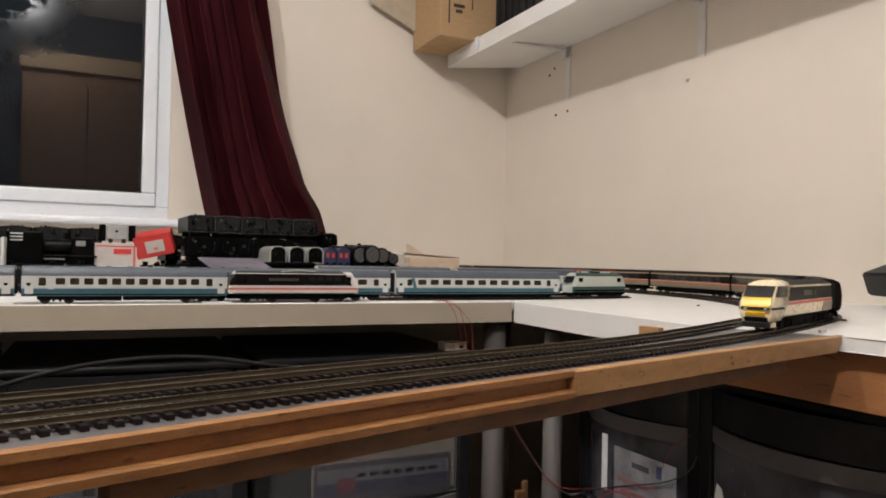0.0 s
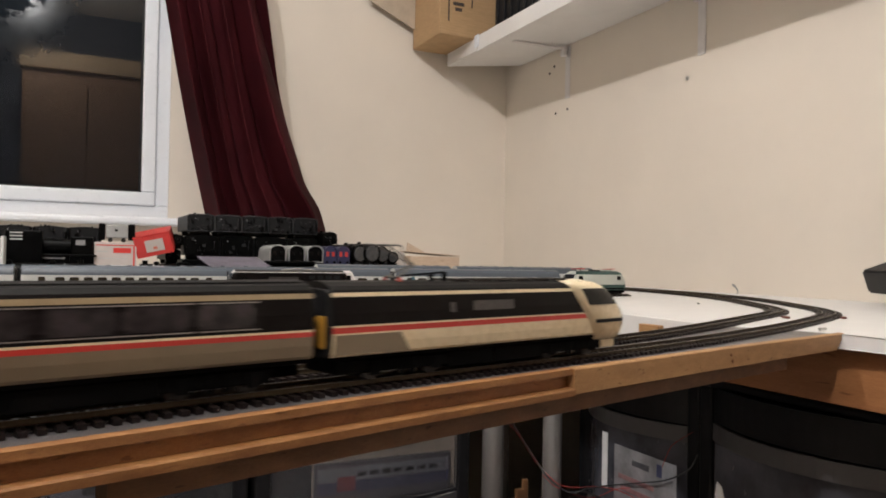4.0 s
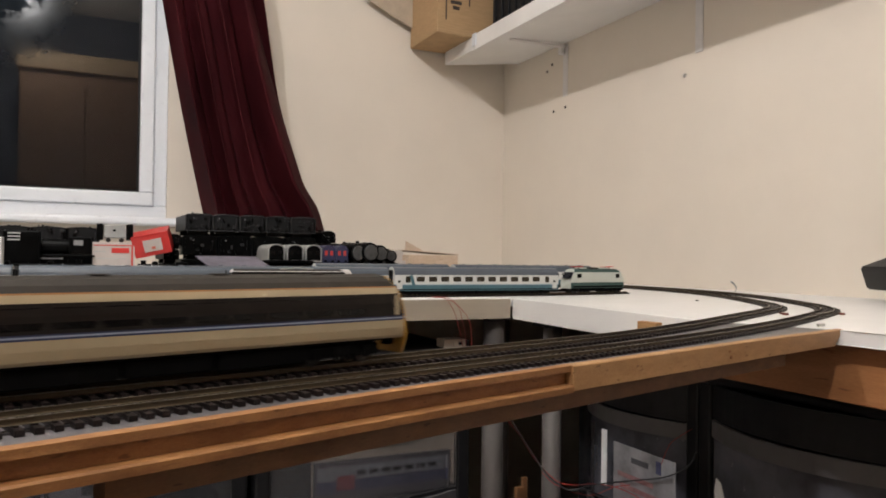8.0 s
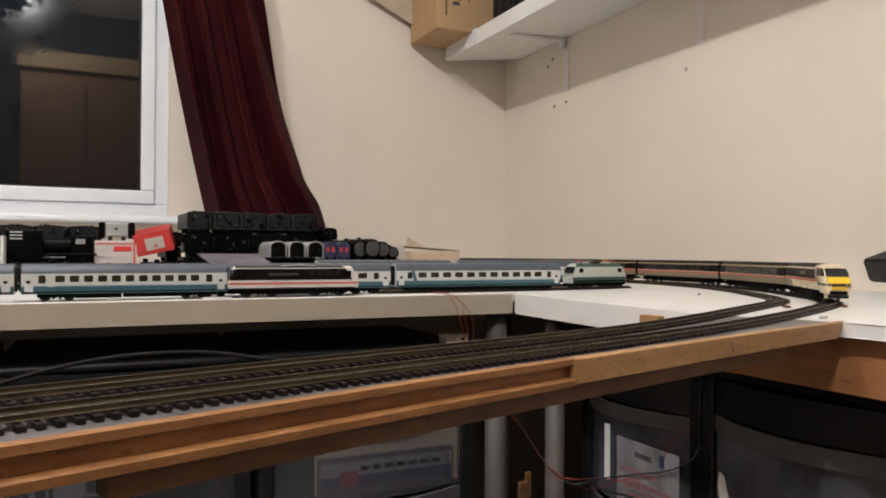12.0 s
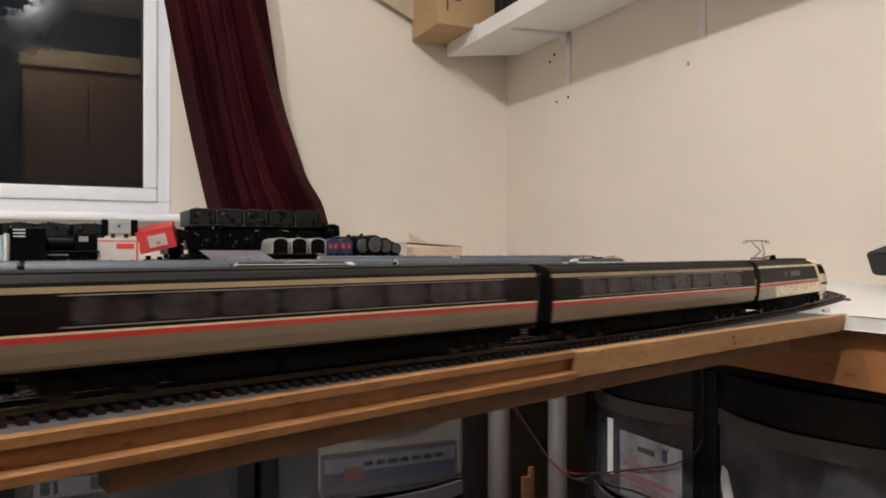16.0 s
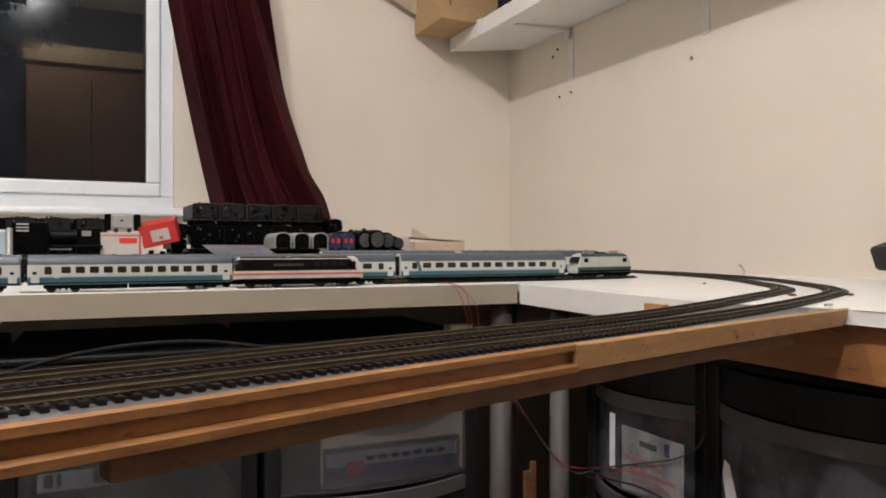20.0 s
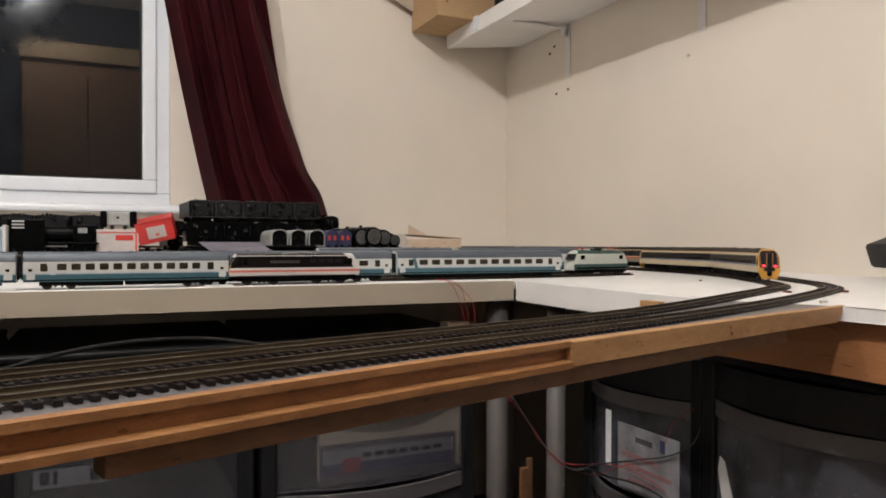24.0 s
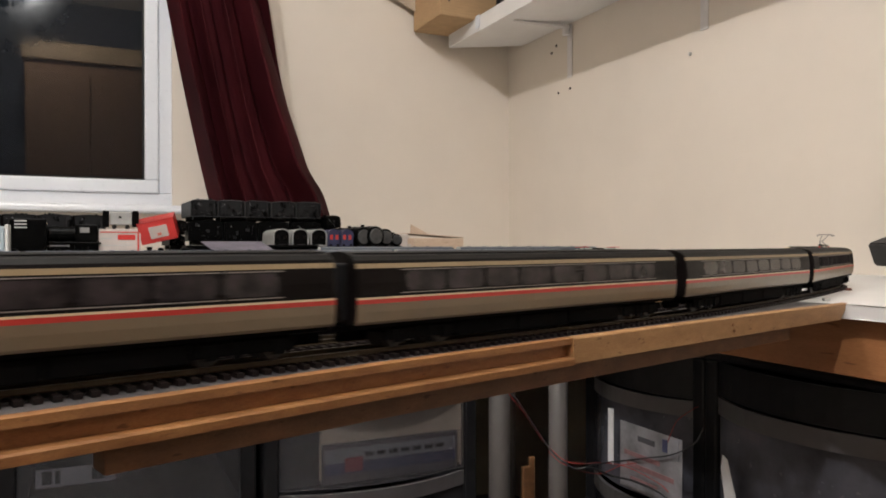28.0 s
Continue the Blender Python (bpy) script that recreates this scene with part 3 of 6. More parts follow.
shelf()


def shelf_box():
    ob = empty("cardboard_box")
    tagged(ob, "brown cardboard box with dark print on a shelf", "box")
    z0 = 0.800
    part("carton", box(0.992, 1.30, 2.150, 2.372, z0, z0 + 0.34, 0.004), M_CARD, ob)
    bm = bmesh.new()
    outline = [(0.9915, 0.866), (0.9915, 1.03), (0.82, 1.03), (0.82, 0.943)]
    a = [bm.verts.new((x, 2.352, z)) for x, z in outline]
    b = [bm.verts.new((x, 2.356, z)) for x, z in outline]
    bm.faces.new(a)
    bm.faces.new(b[::-1])
    for i in range(4):
        bm.faces.new((a[i], a[(i + 1) % 4], b[(i + 1) % 4], b[i]))
    part("side_flap", bm, M_CARD_PALE, ob, "pale inner face of an open side flap")
    f = part("flap", box(0.992, 1.30, 2.147, 2.150, z0 + 0.30, z0 + 0.34, 0.0), M_CARD, ob)
    # print on the face: bars for writing that cannot be read
    part("print", box(1.022, 1.0265, 2.1485, 2.1505, z0 + 0.045, z0 + 0.34), M_INK, ob)
    for i, (a, b, z) in enumerate(((1.035, 1.085, 0.13), (1.035, 1.075, 0.155), (1.040, 1.080, 0.10), (1.048, 1.072, 0.082))):
        part("print", box(a, b, 2.1485, 2.1505, z0 + z, z0 + z + 0.011), M_INK, ob)
    part("print", box(1.107, 1.111, 2.1485, 2.1505, z0 + 0.10, z0 + 0.34), M_INK, ob)
    ob2 = empty("black_crate")
    tagged(ob2, "black ribbed plastic crate on the white shelf", "crate")
    part("body", box(1.165, 1.36, 1.70, 2.10, 0.802, 1.02, 0.012), M_BLACK, ob2)
    for i in range(9):
        y = 1.73 + i * 0.042
        part("rib", box(1.158, 1.165, y, y + 0.012, 0.815, 1.0, 0.002), M_BLACK, ob2)
    part("rim", box(1.150, 1.370, 1.69, 2.11, 1.0201, 1.04, 0.004), M_BLACK, ob2)


shelf_box()


# ---- storage towers below the tables ----
M_DRAWER = mat("smoky_translucent_plastic", (0.42, 0.41, 0.43), 0.17, vary=0.14, scale=9)
M_HAZE = mat("hazy_drawer_plastic", (0.098, 0.098, 0.118), 0.24, vary=0.45, scale=11, coat=0.3)
M_DRAWER.node_tree.nodes["Principled BSDF"].inputs["Transmission Weight"].default_value = 0.92
M_DRAWER.node_tree.nodes["Principled BSDF"].inputs["IOR"].default_value = 1.2
M_DRAWER_LIP = mat("grey_drawer_lip", (0.098, 0.092, 0.096), 0.35, vary=0.1, scale=20)
M_PALE_LABEL = mat("pale_paper_label", (0.72, 0.72, 0.74), 0.6, vary=0.08, scale=60)
M_CREAMBAG = mat("cream_paper", (0.60, 0.50, 0.38), 0.8, vary=0.1, scale=30)
M_BLUEPRINT = mat("blue_print", (0.05, 0.055, 0.12), 0.6)
# white card and print low in the drawers, their dimness put into this grey
M_DIMLABEL = mat("dimmed_white_label", (0.24, 0.24, 0.26), 0.6, vary=0.2, scale=40)
M_REDPRINT = mat("red_print", (0.28, 0.04, 0.045), 0.55)


def tower(m, width, depth, top, label, drawers=3, first=0.066, dh=0.165, front=None):
    """A storage tower of bow-fronted drawers; its front looks along -y in its own space."""
    ob = empty("drawer_tower", m)
    tagged(ob, label, "drawer tower", "storage towers")
    h = top - FLOOR_Z
    w = width / 2
    for s in (-1, 1):
        part("side_frame", box(s * w - 0.012, s * w + 0.012, 0, depth, 0.001, h, 0.004), M_BLACK, ob)

    def bow(z0, z1, y, bulge, x=w - 0.0125, thick=0.006):
        bm = bmesh.new()
        n = 14
        vs = []
        for i in range(n + 1):
            t = -1 + 2 * i / n
            yy = y - bulge * (1 - t * t)
            vs.append([bm.verts.new(p) for p in ((t * x, yy, z0), (t * x, yy, z1), (t * x, yy + thick, z1), (t * x, yy + thick, z0))])
        for a, b in zip(vs, vs[1:]):
            for k in range(4):
                bm.faces.new((a[k], a[(k + 1) % 4], b[(k + 1) % 4], b[k]))
        bm.faces.new(vs[0])
        bm.faces.new(vs[-1][::-1])
        return bm

    part("top", box(-w - 0.012, w + 0.012, -0.005, depth, h + 0.0005, h + 0.012, 0.004), M_BLACK, ob, "black plastic top")
    part("header", bow(h - first + 0.002, h, 0.004, 0.03), M_BLACK, ob, "black bowed header")
    part("back", box(-w, w, depth - 0.006, depth, 0.01, h - 0.001), M_BLACK, ob)
    z = h - first
    for i in range(drawers):
        d = part("drawer", bow(z - dh + 0.006, z - 0.024, 0.006, 0.030), front or M_DRAWER, ob, "smoky translucent drawer front")
        d.visible_shadow = False
        part("lip", bow(z - 0.0235, z, 0.002, 0.036), M_DRAWER_LIP, d, "grey drawer lip")
        part("tray", box(-w + 0.016, w - 0.016, 0.014, depth - 0.01, z - dh + 0.006, z - dh + 0.010), M_DRAWER, d)
        part("rail", box(-w + 0.0125, w - 0.0125, 0.003, depth - 0.01, z - dh - 0.004, z - dh + 0.004), M_BLACK, ob)
        z -= dh
    return ob


tower(pose(0.785, 0.937, FLOOR_Z, 0, 0, -90), 0.262, 0.36, -0.104, "black drawer tower with smoky bowed drawers under the side table", front=M_HAZE)
tower(pose(0.785, 0.640, FLOOR_Z, 0, 0, -90), 0.285, 0.36, -0.104, "black drawer tower with smoky bowed drawers under the side table", first=0.050, front=M_HAZE)
tower(pose(0.412, 1.135, FLOOR_Z), 0.345, 0.36, -0.100, "black drawer tower with smoky drawers under the back table")
# added tower: hides the lit wall where only dark shows under the table
tower(pose(-0.315, 1.135, FLOOR_Z), 0.32, 0.36, -0.100, "black drawer tower with smoky drawers under the back table")
tower(pose(0.045, 1.135, FLOOR_Z), 0.32, 0.36, -0.100, "black drawer tower with smoky drawers under the back table")


# ---- track ----
def rail_mesh(gap, side, s_from, s_to, step=0.02):
    """A flat-bottomed rail; heights in the profile count down from the rail head."""
    prof = [(-0.0011, -0.0026), (-0.0003, -0.0021), (-0.0003, -0.0009), (-0.0005, -0.0006), (-0.0005, 0.0),
            (0.0005, 0.0), (0.0005, -0.0006), (0.0003, -0.0009), (0.0003, -0.0021), (0.0011, -0.0026)]
    bm = bmesh.new()
    rings = []
    n = int((s_to - s_from) / step)
    for i in range(n + 1):
        s = s_from + (s_to - s_from) * i / n
        rings.append([bm.verts.new((*line(s, gap(s) + side + o)[0], rail_top(s) + z)) for o, z in prof])
    k = len(prof)
    for a, b in zip(rings, rings[1:]):
        for j in range(k):
            f = bm.faces.new((a[j], a[(j + 1) % k], b[(j + 1) % k], b[j]))
            f.material_index = 1 if j == 4 else 0
    bm.faces.new(rings[0])
    bm.faces.new(rings[-1][::-1])
    return bm


SLEEPER = bpy.data.meshes.new("sleeper")
bm = box(-0.0017, 0.0017, -0.0160, 0.0160, 0.0003, 0.0026)
for y in (-0.00825, 0.00825):
    for d in (-0.0016, 0.0016):
        box(-0.0008, 0.0008, y + d - 0.0006, y + d + 0.0006, 0.0026, 0.0033, bm=bm)
bmesh.ops.recalc_face_normals(bm, faces=bm.faces)
bm.to_mesh(SLEEPER)
bm.free()
SLEEPER.materials.append(M_SLEEPER)


def at_line(s, off, z=0.0):
    p, a = line(s, off)
    return Matrix.Translation((p.x, p.y, z)) @ Matrix.Rotation(a, 4, "Z")


def track(name, gap, label):
    ob = empty(name)
    tagged(ob, label, "model railway track", "running lines")
    for side in (-0.00825, 0.00825):
        part("rail", rail_mesh(gap, side, S_LEFT, S_LEFT + LOOP), [M_RAIL, M_RAILHEAD], ob, "worn nickel rail")
    for side in (-0.00825, 0.00825):
        bm = bmesh.new()
        rings = []
        for i in range(181):
            s = S_LEFT + 0.002 + (2.9 - S_LEFT) * i / 180
            rings.append([bm.verts.new((*line(s, gap(s) + side + o)[0], z)) for o, z in
                          ((-0.0016, 0.0004), (0.0016, 0.0004), (0.0016, 0.0012), (-0.0016, 0.0012))])
        for a, b in zip(rings, rings[1:]):
            for k in range(4):
                bm.faces.new((a[k], a[(k + 1) % 4], b[(k + 1) % 4], b[k]))
        part("sleeper_web", bm, M_BALLASTWEB, ob)
    verts, faces = [], []
    base_v = [tuple(v.co) for v in SLEEPER.vertices]
    base_f = [tuple(p.vertices) for p in SLEEPER.polygons]
    k, s = 0, S_LEFT + 0.01
    rnd = random.Random(5)
    near = []
    while s < S_LEFT + LOOP - 0.005:
        m = at_line(s, gap(s)) @ Matrix.Rotation(rnd.uniform(-0.02, 0.02), 4, "Z")
        if -0.14 < s < 1.06:
            near.append(m)
        else:
            b = len(verts)
            verts += [tuple(m @ Vector(v)) for v in base_v]
            faces += [tuple(i + b for i in f) for f in base_f]
        s += 0.0068
    me = bpy.data.meshes.new("sleeper_bed")
    me.from_pydata(verts, [], faces)
    me.materials.append(M_SLEEPER)
    far = new("sleeper_bed", me)
    far.parent = ob
    far["kind"] = "stuff"
    return ob, near


TRACKS = [track("outer_track", outer_gap, "outer model railway track with brown sleepers"),
          track("inner_track", inner_gap, "inner model railway track with brown sleepers")]


def siding(name, pts, label):
    """Track on the back table under the parked stock."""
    ob = empty(name)
    tagged(ob, label, "model railway track", "sidings")
    pts = [Vector(p) for p in smooth_line([(x, y, 0) for x, y in pts], 24)]
    # even spacing
    cum = [0.0]
    for a, b in zip(pts, pts[1:]):
        cum.append(cum[-1] + (b - a).length)

    def where(s):
        s = min(max(s, 0), cum[-1] - 1e-6)
        i = max(j for j in range(len(cum)) if cum[j] <= s)
        i = min(i, len(pts) - 2)
        d = pts[i + 1] - pts[i]
        return pts[i] + d * ((s - cum[i]) / max(1e-9, cum[i + 1] - cum[i])), math.atan2(d.y, d.x)

    prof = [(-0.0011, 0.0022), (-0.0006, 0.0050), (0.0006, 0.0050), (0.0011, 0.0022)]
    n = int(cum[-1] / 0.03)
    for side in (-0.00825, 0.00825):
        bm = bmesh.new()
        rings = []
        for i in range(n + 1):
            p, a = where(cum[-1] * i / n)
            nx, ny = math.sin(a), -math.cos(a)
            rings.append([bm.verts.new((p.x + nx * (side + o), p.y + ny * (side + o), z)) for o, z in prof])
        for a, b in zip(rings, rings[1:]):
            for k in range(4):
                bm.faces.new((a[k], a[(k + 1) % 4], b[(k + 1) % 4], b[k]))
        part("rail", bm, M_RAIL, ob)
    verts, faces = [], []
    base_v = [tuple(v.co) for v in SLEEPER.vertices]
    base_f = [tuple(p.vertices) for p in SLEEPER.polygons]
    s = 0.004
    while s < cum[-1]:
        p, a = where(s)
        m = Matrix.Translation((p.x, p.y, 0)) @ Matrix.Rotation(a, 4, "Z")
        b = len(verts)
        verts += [tuple(m @ Vector(v)) for v in base_v]
        faces += [tuple(i + b for i in f) for f in base_f]
        s += 0.0068
    me = bpy.data.meshes.new("sleeper_strip")
    me.from_pydata(verts, [], faces)
    me.materials.append(M_SLEEPER)
    sl = new("sleeper_strip", me)
    sl.parent = ob
    sl["kind"] = "stuff"
    return where, cum[-1]


# ---- rolling stock ----
M_CREAM = mat("cream_livery", (0.46, 0.37, 0.235), 0.33, vary=0.06, scale=40, coat=0.25)
M_GREYBEIGE = mat("beige_grey_livery", (0.225, 0.175, 0.115), 0.35, vary=0.06, scale=40, coat=0.25)
M_WHITELIV = mat("white_livery", (0.80, 0.665, 0.445), 0.28, vary=0.04, scale=40, coat=0.3)
M_REDLIV = mat("red_livery_stripe", (0.55, 0.045, 0.035), 0.35, vary=0.05, scale=60)
M_DARKLIV = mat("charcoal_livery", (0.0070, 0.0052, 0.0050), 0.36, vary=0.2, scale=50, spec=0.10)
M_ROOFDARK = mat("dark_grey_roof", (0.0062, 0.0055, 0.0055), 0.6, vary=0.2, scale=50, spec=0.2)
M_ROOFBROWN = mat("brown_grey_roof", (0.030, 0.025, 0.021), 0.65, vary=0.15, scale=40, spec=0.15)
M_GOLD = mat("tan_livery_line", (0.36, 0.27, 0.16), 0.4, vary=0.08, scale=40)
M_YELLOW = mat("warning_yellow", (0.85, 0.52, 0.02), 0.35, vary=0.05, scale=60, coat=0.3)
M_AMBER = mat("amber_yellow_paint", (0.56, 0.29, 0.045), 0.35, vary=0.05, scale=60, coat=0.2)
M_UNDER = mat("underframe_black", (0.0028, 0.0026, 0.0026), 0.8, vary=0.3, scale=90, spec=0.05)
M_PANE = mat("smoked_coach_pane", (0.007, 0.006, 0.0055), 0.1, vary=0.6, scale=90, spec=0.25)
M_COACHPANE = mat("tinted_coach_pane", (0.034, 0.027, 0.028), 0.12, vary=0.85, scale=55, spec=0.3)
M_SCREEN = mat("windscreen_glass", (0.022, 0.022, 0.026), 0.05, vary=0.2, scale=20)
M_TRIMLINE = mat("pale_window_trim", (0.30, 0.27, 0.25), 0.35)
M_BLUEROOF = mat("blue_grey_roof", (0.078, 0.093, 0.115), 0.40, vary=0.1, scale=30)
M_LTGREY = mat("pale_grey_livery", (0.56, 0.56, 0.54), 0.4, vary=0.05, scale=40)
M_TEAL = mat("teal_blue_livery", (0.045, 0.115, 0.145), 0.4, vary=0.1, scale=40)
M_PALEBLUE = mat("pale_blue_livery", (0.33, 0.40, 0.45), 0.4, vary=0.06, scale=40)
M_BLUELINE = mat("navy_livery_line", (0.020, 0.027, 0.075), 0.4)
M_BANDBROWN = mat("dark_brown_window_band", (0.017, 0.0135, 0.012), 0.36, vary=0.2, scale=50, spec=0.12)
M_SKYLINE = mat("pale_blue_livery_line", (0.30, 0.36, 0.46), 0.4)
M_BROWNLINE = mat("brown_livery_line", (0.33, 0.15, 0.05), 0.4)
M_GREEN = mat("dark_green_livery", (0.022, 0.062, 0.055), 0.4, vary=0.1, scale=40)
M_STONE = mat("stone_grey_livery", (0.48, 0.50, 0.45), 0.4, vary=0.05, scale=40)
M_TAIL = mat("lit_tail_lamp", (0.6, 0.02, 0.05), 0.3, emit=(1.0, 0.02, 0.05), emit_power=12.0)
M_LENS = mat("clear_lamp_lens", (0.7, 0.7, 0.68), 0.1)
M_WHEEL = mat("wheel_steel", (0.05, 0.045, 0.042), 0.4, metal=0.6, vary=0.15, scale=90)
MM = 0.001


def hull(half, stations, mats, cap0=0, cap1=0):
    """Closed shell: half profile (y, z) in mm from the keel up to the crown with a material per step,
    swept through stations x(z), squeeze(z)."""
    pts = [(y, z) for y, z, _ in half]
    ids = [k for _, _, k in half][:-1]
    ring = pts + [(-y, z) for y, z in pts[::-1]]
    seg_ids = ids + [ids[-1]] + ids[::-1]
    bm = bmesh.new()
    rings = []
    for xf, sq in stations:
        rings.append([bm.verts.new((xf(z) * MM, y * sq(z) * MM, z * MM)) for y, z in ring])
    n = len(ring)
    for a, b in zip(rings, rings[1:]):
        for j in range(n - 1):
            f = bm.faces.new((a[j], a[j + 1], b[j + 1], b[j]))
            f.material_index = seg_ids[j]
        f = bm.faces.new((a[n - 1], a[0], b[0], b[n - 1]))
        f.material_index = seg_ids[0]
    f = bm.faces.new(rings[0])
    f.material_index = cap0
    f = bm.faces.new(rings[-1][::-1])
    f.material_index = cap1
    return bm


def flat(x):
    return lambda z: x


def one(z):
    return 1.0


def side_panel(x0, x1, z0, z1, y, thick, round_=0.6, both=True, lean=0.0):
    """A thin upright panel on the side at half width y (mm)."""
    bm = box(x0 * MM, x1 * MM, y * MM, (y + thick) * MM, z0 * MM, z1 * MM)
    if round_:
        es = [e for e in bm.edges if abs((e.verts[0].co - e.verts[1].co).normalized().y) > 0.9]
        bmesh.ops.bevel(bm, geom=es, offset=round_ * MM, segments=2, affect="EDGES")
    if lean:
        for v in bm.verts:
            v.co.y -= lean * (v.co.z - z0 * MM)
    return bm


def mirror(bm):
    for v in bm.verts:
        v.co.y = -v.co.y
    return bm


def bogie(parent, x, wheelbase, name="bogie", drop=0.0):
    b = part(name, box((x - wheelbase / 2 - 7) * MM, (x + wheelbase / 2 + 7) * MM, -13.5 * MM, 13.5 * MM, 6.2 * MM, 10.5 * MM, 0.8 * MM, seg=1), M_UNDER, parent)
    for s in (-1, 1):
        bm = box((x - wheelbase / 2 - 9) * MM, (x + wheelbase / 2 + 9) * MM, (s * 13.2 - 1.0) * MM, (s * 13.2 + 1.0) * MM, (4.6 - drop) * MM, 9.6 * MM, 0.6 * MM, seg=1)
        for dx in (-wheelbase / 2, wheelbase / 2):
            box((x + dx - 3.2) * MM, (x + dx + 3.2) * MM, (s * 14.2 - 1.0) * MM, (s * 14.2 + 1.0) * MM, (3.4 - drop) * MM, 8.4 * MM, bm=bm)
        for dx in (-4, 4):
            box((x + dx - 1.2) * MM, (x + dx + 1.2) * MM, (s * 14.2 - 0.8) * MM, (s * 14.2 + 0.8) * MM, (2.6 - drop) * MM, 9.2 * MM, bm=bm)
        part("side_frame", bm, M_UNDER, b)
    for dx in (-wheelbase / 2, wheelbase / 2):
        for s in (-1, 1):
            zc, r = (6.1 - drop / 2) * MM, (6.0 + drop / 2) * MM
            bm = tube([((x + dx) * MM, s * 7.2 * MM, zc), ((x + dx) * MM, s * 9.6 * MM, zc)], r, 18)
            tube([((x + dx) * MM, s * 6.6 * MM, zc), ((x + dx) * MM, s * 7.2 * MM, zc)], r + 0.8 * MM, 18, bm=bm)
            part("wheel", bm, M_WHEEL, b)
    return b


def underframe(parent, x0, x1, boxes):
    part("sole_bar", box(x0 * MM, x1 * MM, -15.5 * MM, 15.5 * MM, 10.6 * MM, 13.4 * MM), M_UNDER, parent)
    for a, b, z in boxes:
        part("equipment_box", box(a * MM, b * MM, -14.5 * MM, 14.5 * MM, z * MM, 10.5 * MM, 0.7 * MM, seg=1), M_UNDER, parent)


COACH_HALF = [(15.8, 12.6, 0), (16.9, 14.0, 0), (17.7, 19.0, 0), (18.0, 23.3, 1), (18.05, 25.6, 2), (18.05, 26.6, 3),
              (17.7, 34.0, 3), (16.6, 41.4, 4), (16.2, 43.8, 3), (15.4, 45.4, 5), (12.6, 47.6, 5), (7.5, 49.3, 5), (0.0, 50.0, 5)]


def intercity_coach():
    """Charcoal and beige express coach, gold line above the windows, red and white below."""
    ob = empty("passenger_coach")
    tagged(ob, "charcoal and beige express coach with red stripe", "model coach", "express train")
    L = 300.0
    h = L / 2
    st = [(flat(-h), lambda z: 0.965), (flat(-h + 1.2), one), (flat(h - 1.2), one), (flat(h), lambda z: 0.965)]
    part("body", hull(COACH_HALF, st, None, 3, 3), [M_GREYBEIGE, M_REDLIV, M_WHITELIV, M_DARKLIV, M_GOLD, M_ROOFDARK], ob,
         "beige lower side, red stripe and charcoal window band")
    for s in (0, 1):
        for i in range(8):
            x0 = -119 + i * 30
            bm = side_panel(x0, x0 + 27.5, 29.2, 39.6, 17.75, 0.55, 1.6, lean=0.115)
            part("window_pane", mirror(bm) if s else bm, M_COACHPANE, ob, "dark tinted window pane")
        for x0 in (-146, 136):
            bm = side_panel(x0, x0 + 10, 27.6, 41.0, 17.95, 0.2, 0.8, lean=0.0)
            d = bm
            for v in d.verts:
                if v.co.z > 30 * MM:
                    v.co.y -= 1.35 * MM
            part("door", mirror(d) if s else d, M_DARKLIV, ob, "charcoal plug door")
    for x in (-h, h):
        s = 1 if x > 0 else -1
        g = part("gangway", box(min(x, x + s * 3.6) * MM, max(x, x + s * 3.6) * MM, -9.5 * MM, 9.5 * MM, 14 * MM, 44 * MM, 1.2 * MM), M_BLACKTRIM, ob, "black rubber gangway")
    for s in (0, 1):
        for x0, x1 in ((-121, -93), (-91, 122)):
            for z, y in ((40.4, 16.95), (28.3, 17.72)):
                bm = box(x0 * MM, x1 * MM, y * MM, (y + 0.35) * MM, (z - 0.25) * MM, (z + 0.25) * MM)
                part("window_trim", mirror(bm) if s else bm, M_TRIMLINE, ob, "thin pale trim along the windows")
    underframe(ob, -h + 2, h - 2, [(-78, -22, 1.2), (-21, 27, 0.8), (28, 78, 1.4)])
    for x in (-104, 104):
        bogie(ob, x, 33, drop=1.6)
    for x in (-h + 8, h - 8):
        part("coupling_bar", box((x - 9) * MM, (x + 9) * MM, -3 * MM, 3 * MM, 3.0 * MM, 8.0 * MM, 0.6 * MM, seg=1), M_UNDER, ob)
    for y in (-9.5, 9.5):
        part("roof_rib", box((-h + 3) * MM, (h - 3) * MM, (y - 0.35) * MM, (y + 0.35) * MM, 48.4 * MM, 49.1 * MM), M_ROOFDARK, ob)
    return ob


def nose_x(h):
    """Front outline of the raked cab: x (mm) by height."""
    zs = (4, 8, 12.6, 18, 24, 30, 36, 41, 45, 48, 50)
    dx = (-9, -4.5, -2.0, 0, -1.2, -4.8, -10.5, -16.5, -22.0, -28, -38)
    return lambda z: h + float(np.interp(z, zs, dx))


def patch(fx, y0, y1, z0, z1, squeeze, lift=0.35, n=6):
    """A thin panel that follows the cab front."""
    bm = bmesh.new()
    grid = []
    for j in range(n + 1):
        z = z0 + (z1 - z0) * j / n
        grid.append([bm.verts.new(((fx(z) + lift) * MM, (y0 + (y1 - y0) * i / 4) * squeeze(z) * MM, z * MM)) for i in range(5)])
    for j in range(n):
        for i in range(4):
            bm.faces.new((grid[j][i], grid[j][i + 1], grid[j + 1][i + 1], grid[j + 1][i]))
    r = bmesh.ops.extrude_face_region(bm, geom=list(bm.faces))
    bmesh.ops.translate(bm, verts=[g for g in r["geom"] if isinstance(g, bmesh.types.BMVert)], vec=(-lift * 1.6 * MM, 0, 0))
    return bm


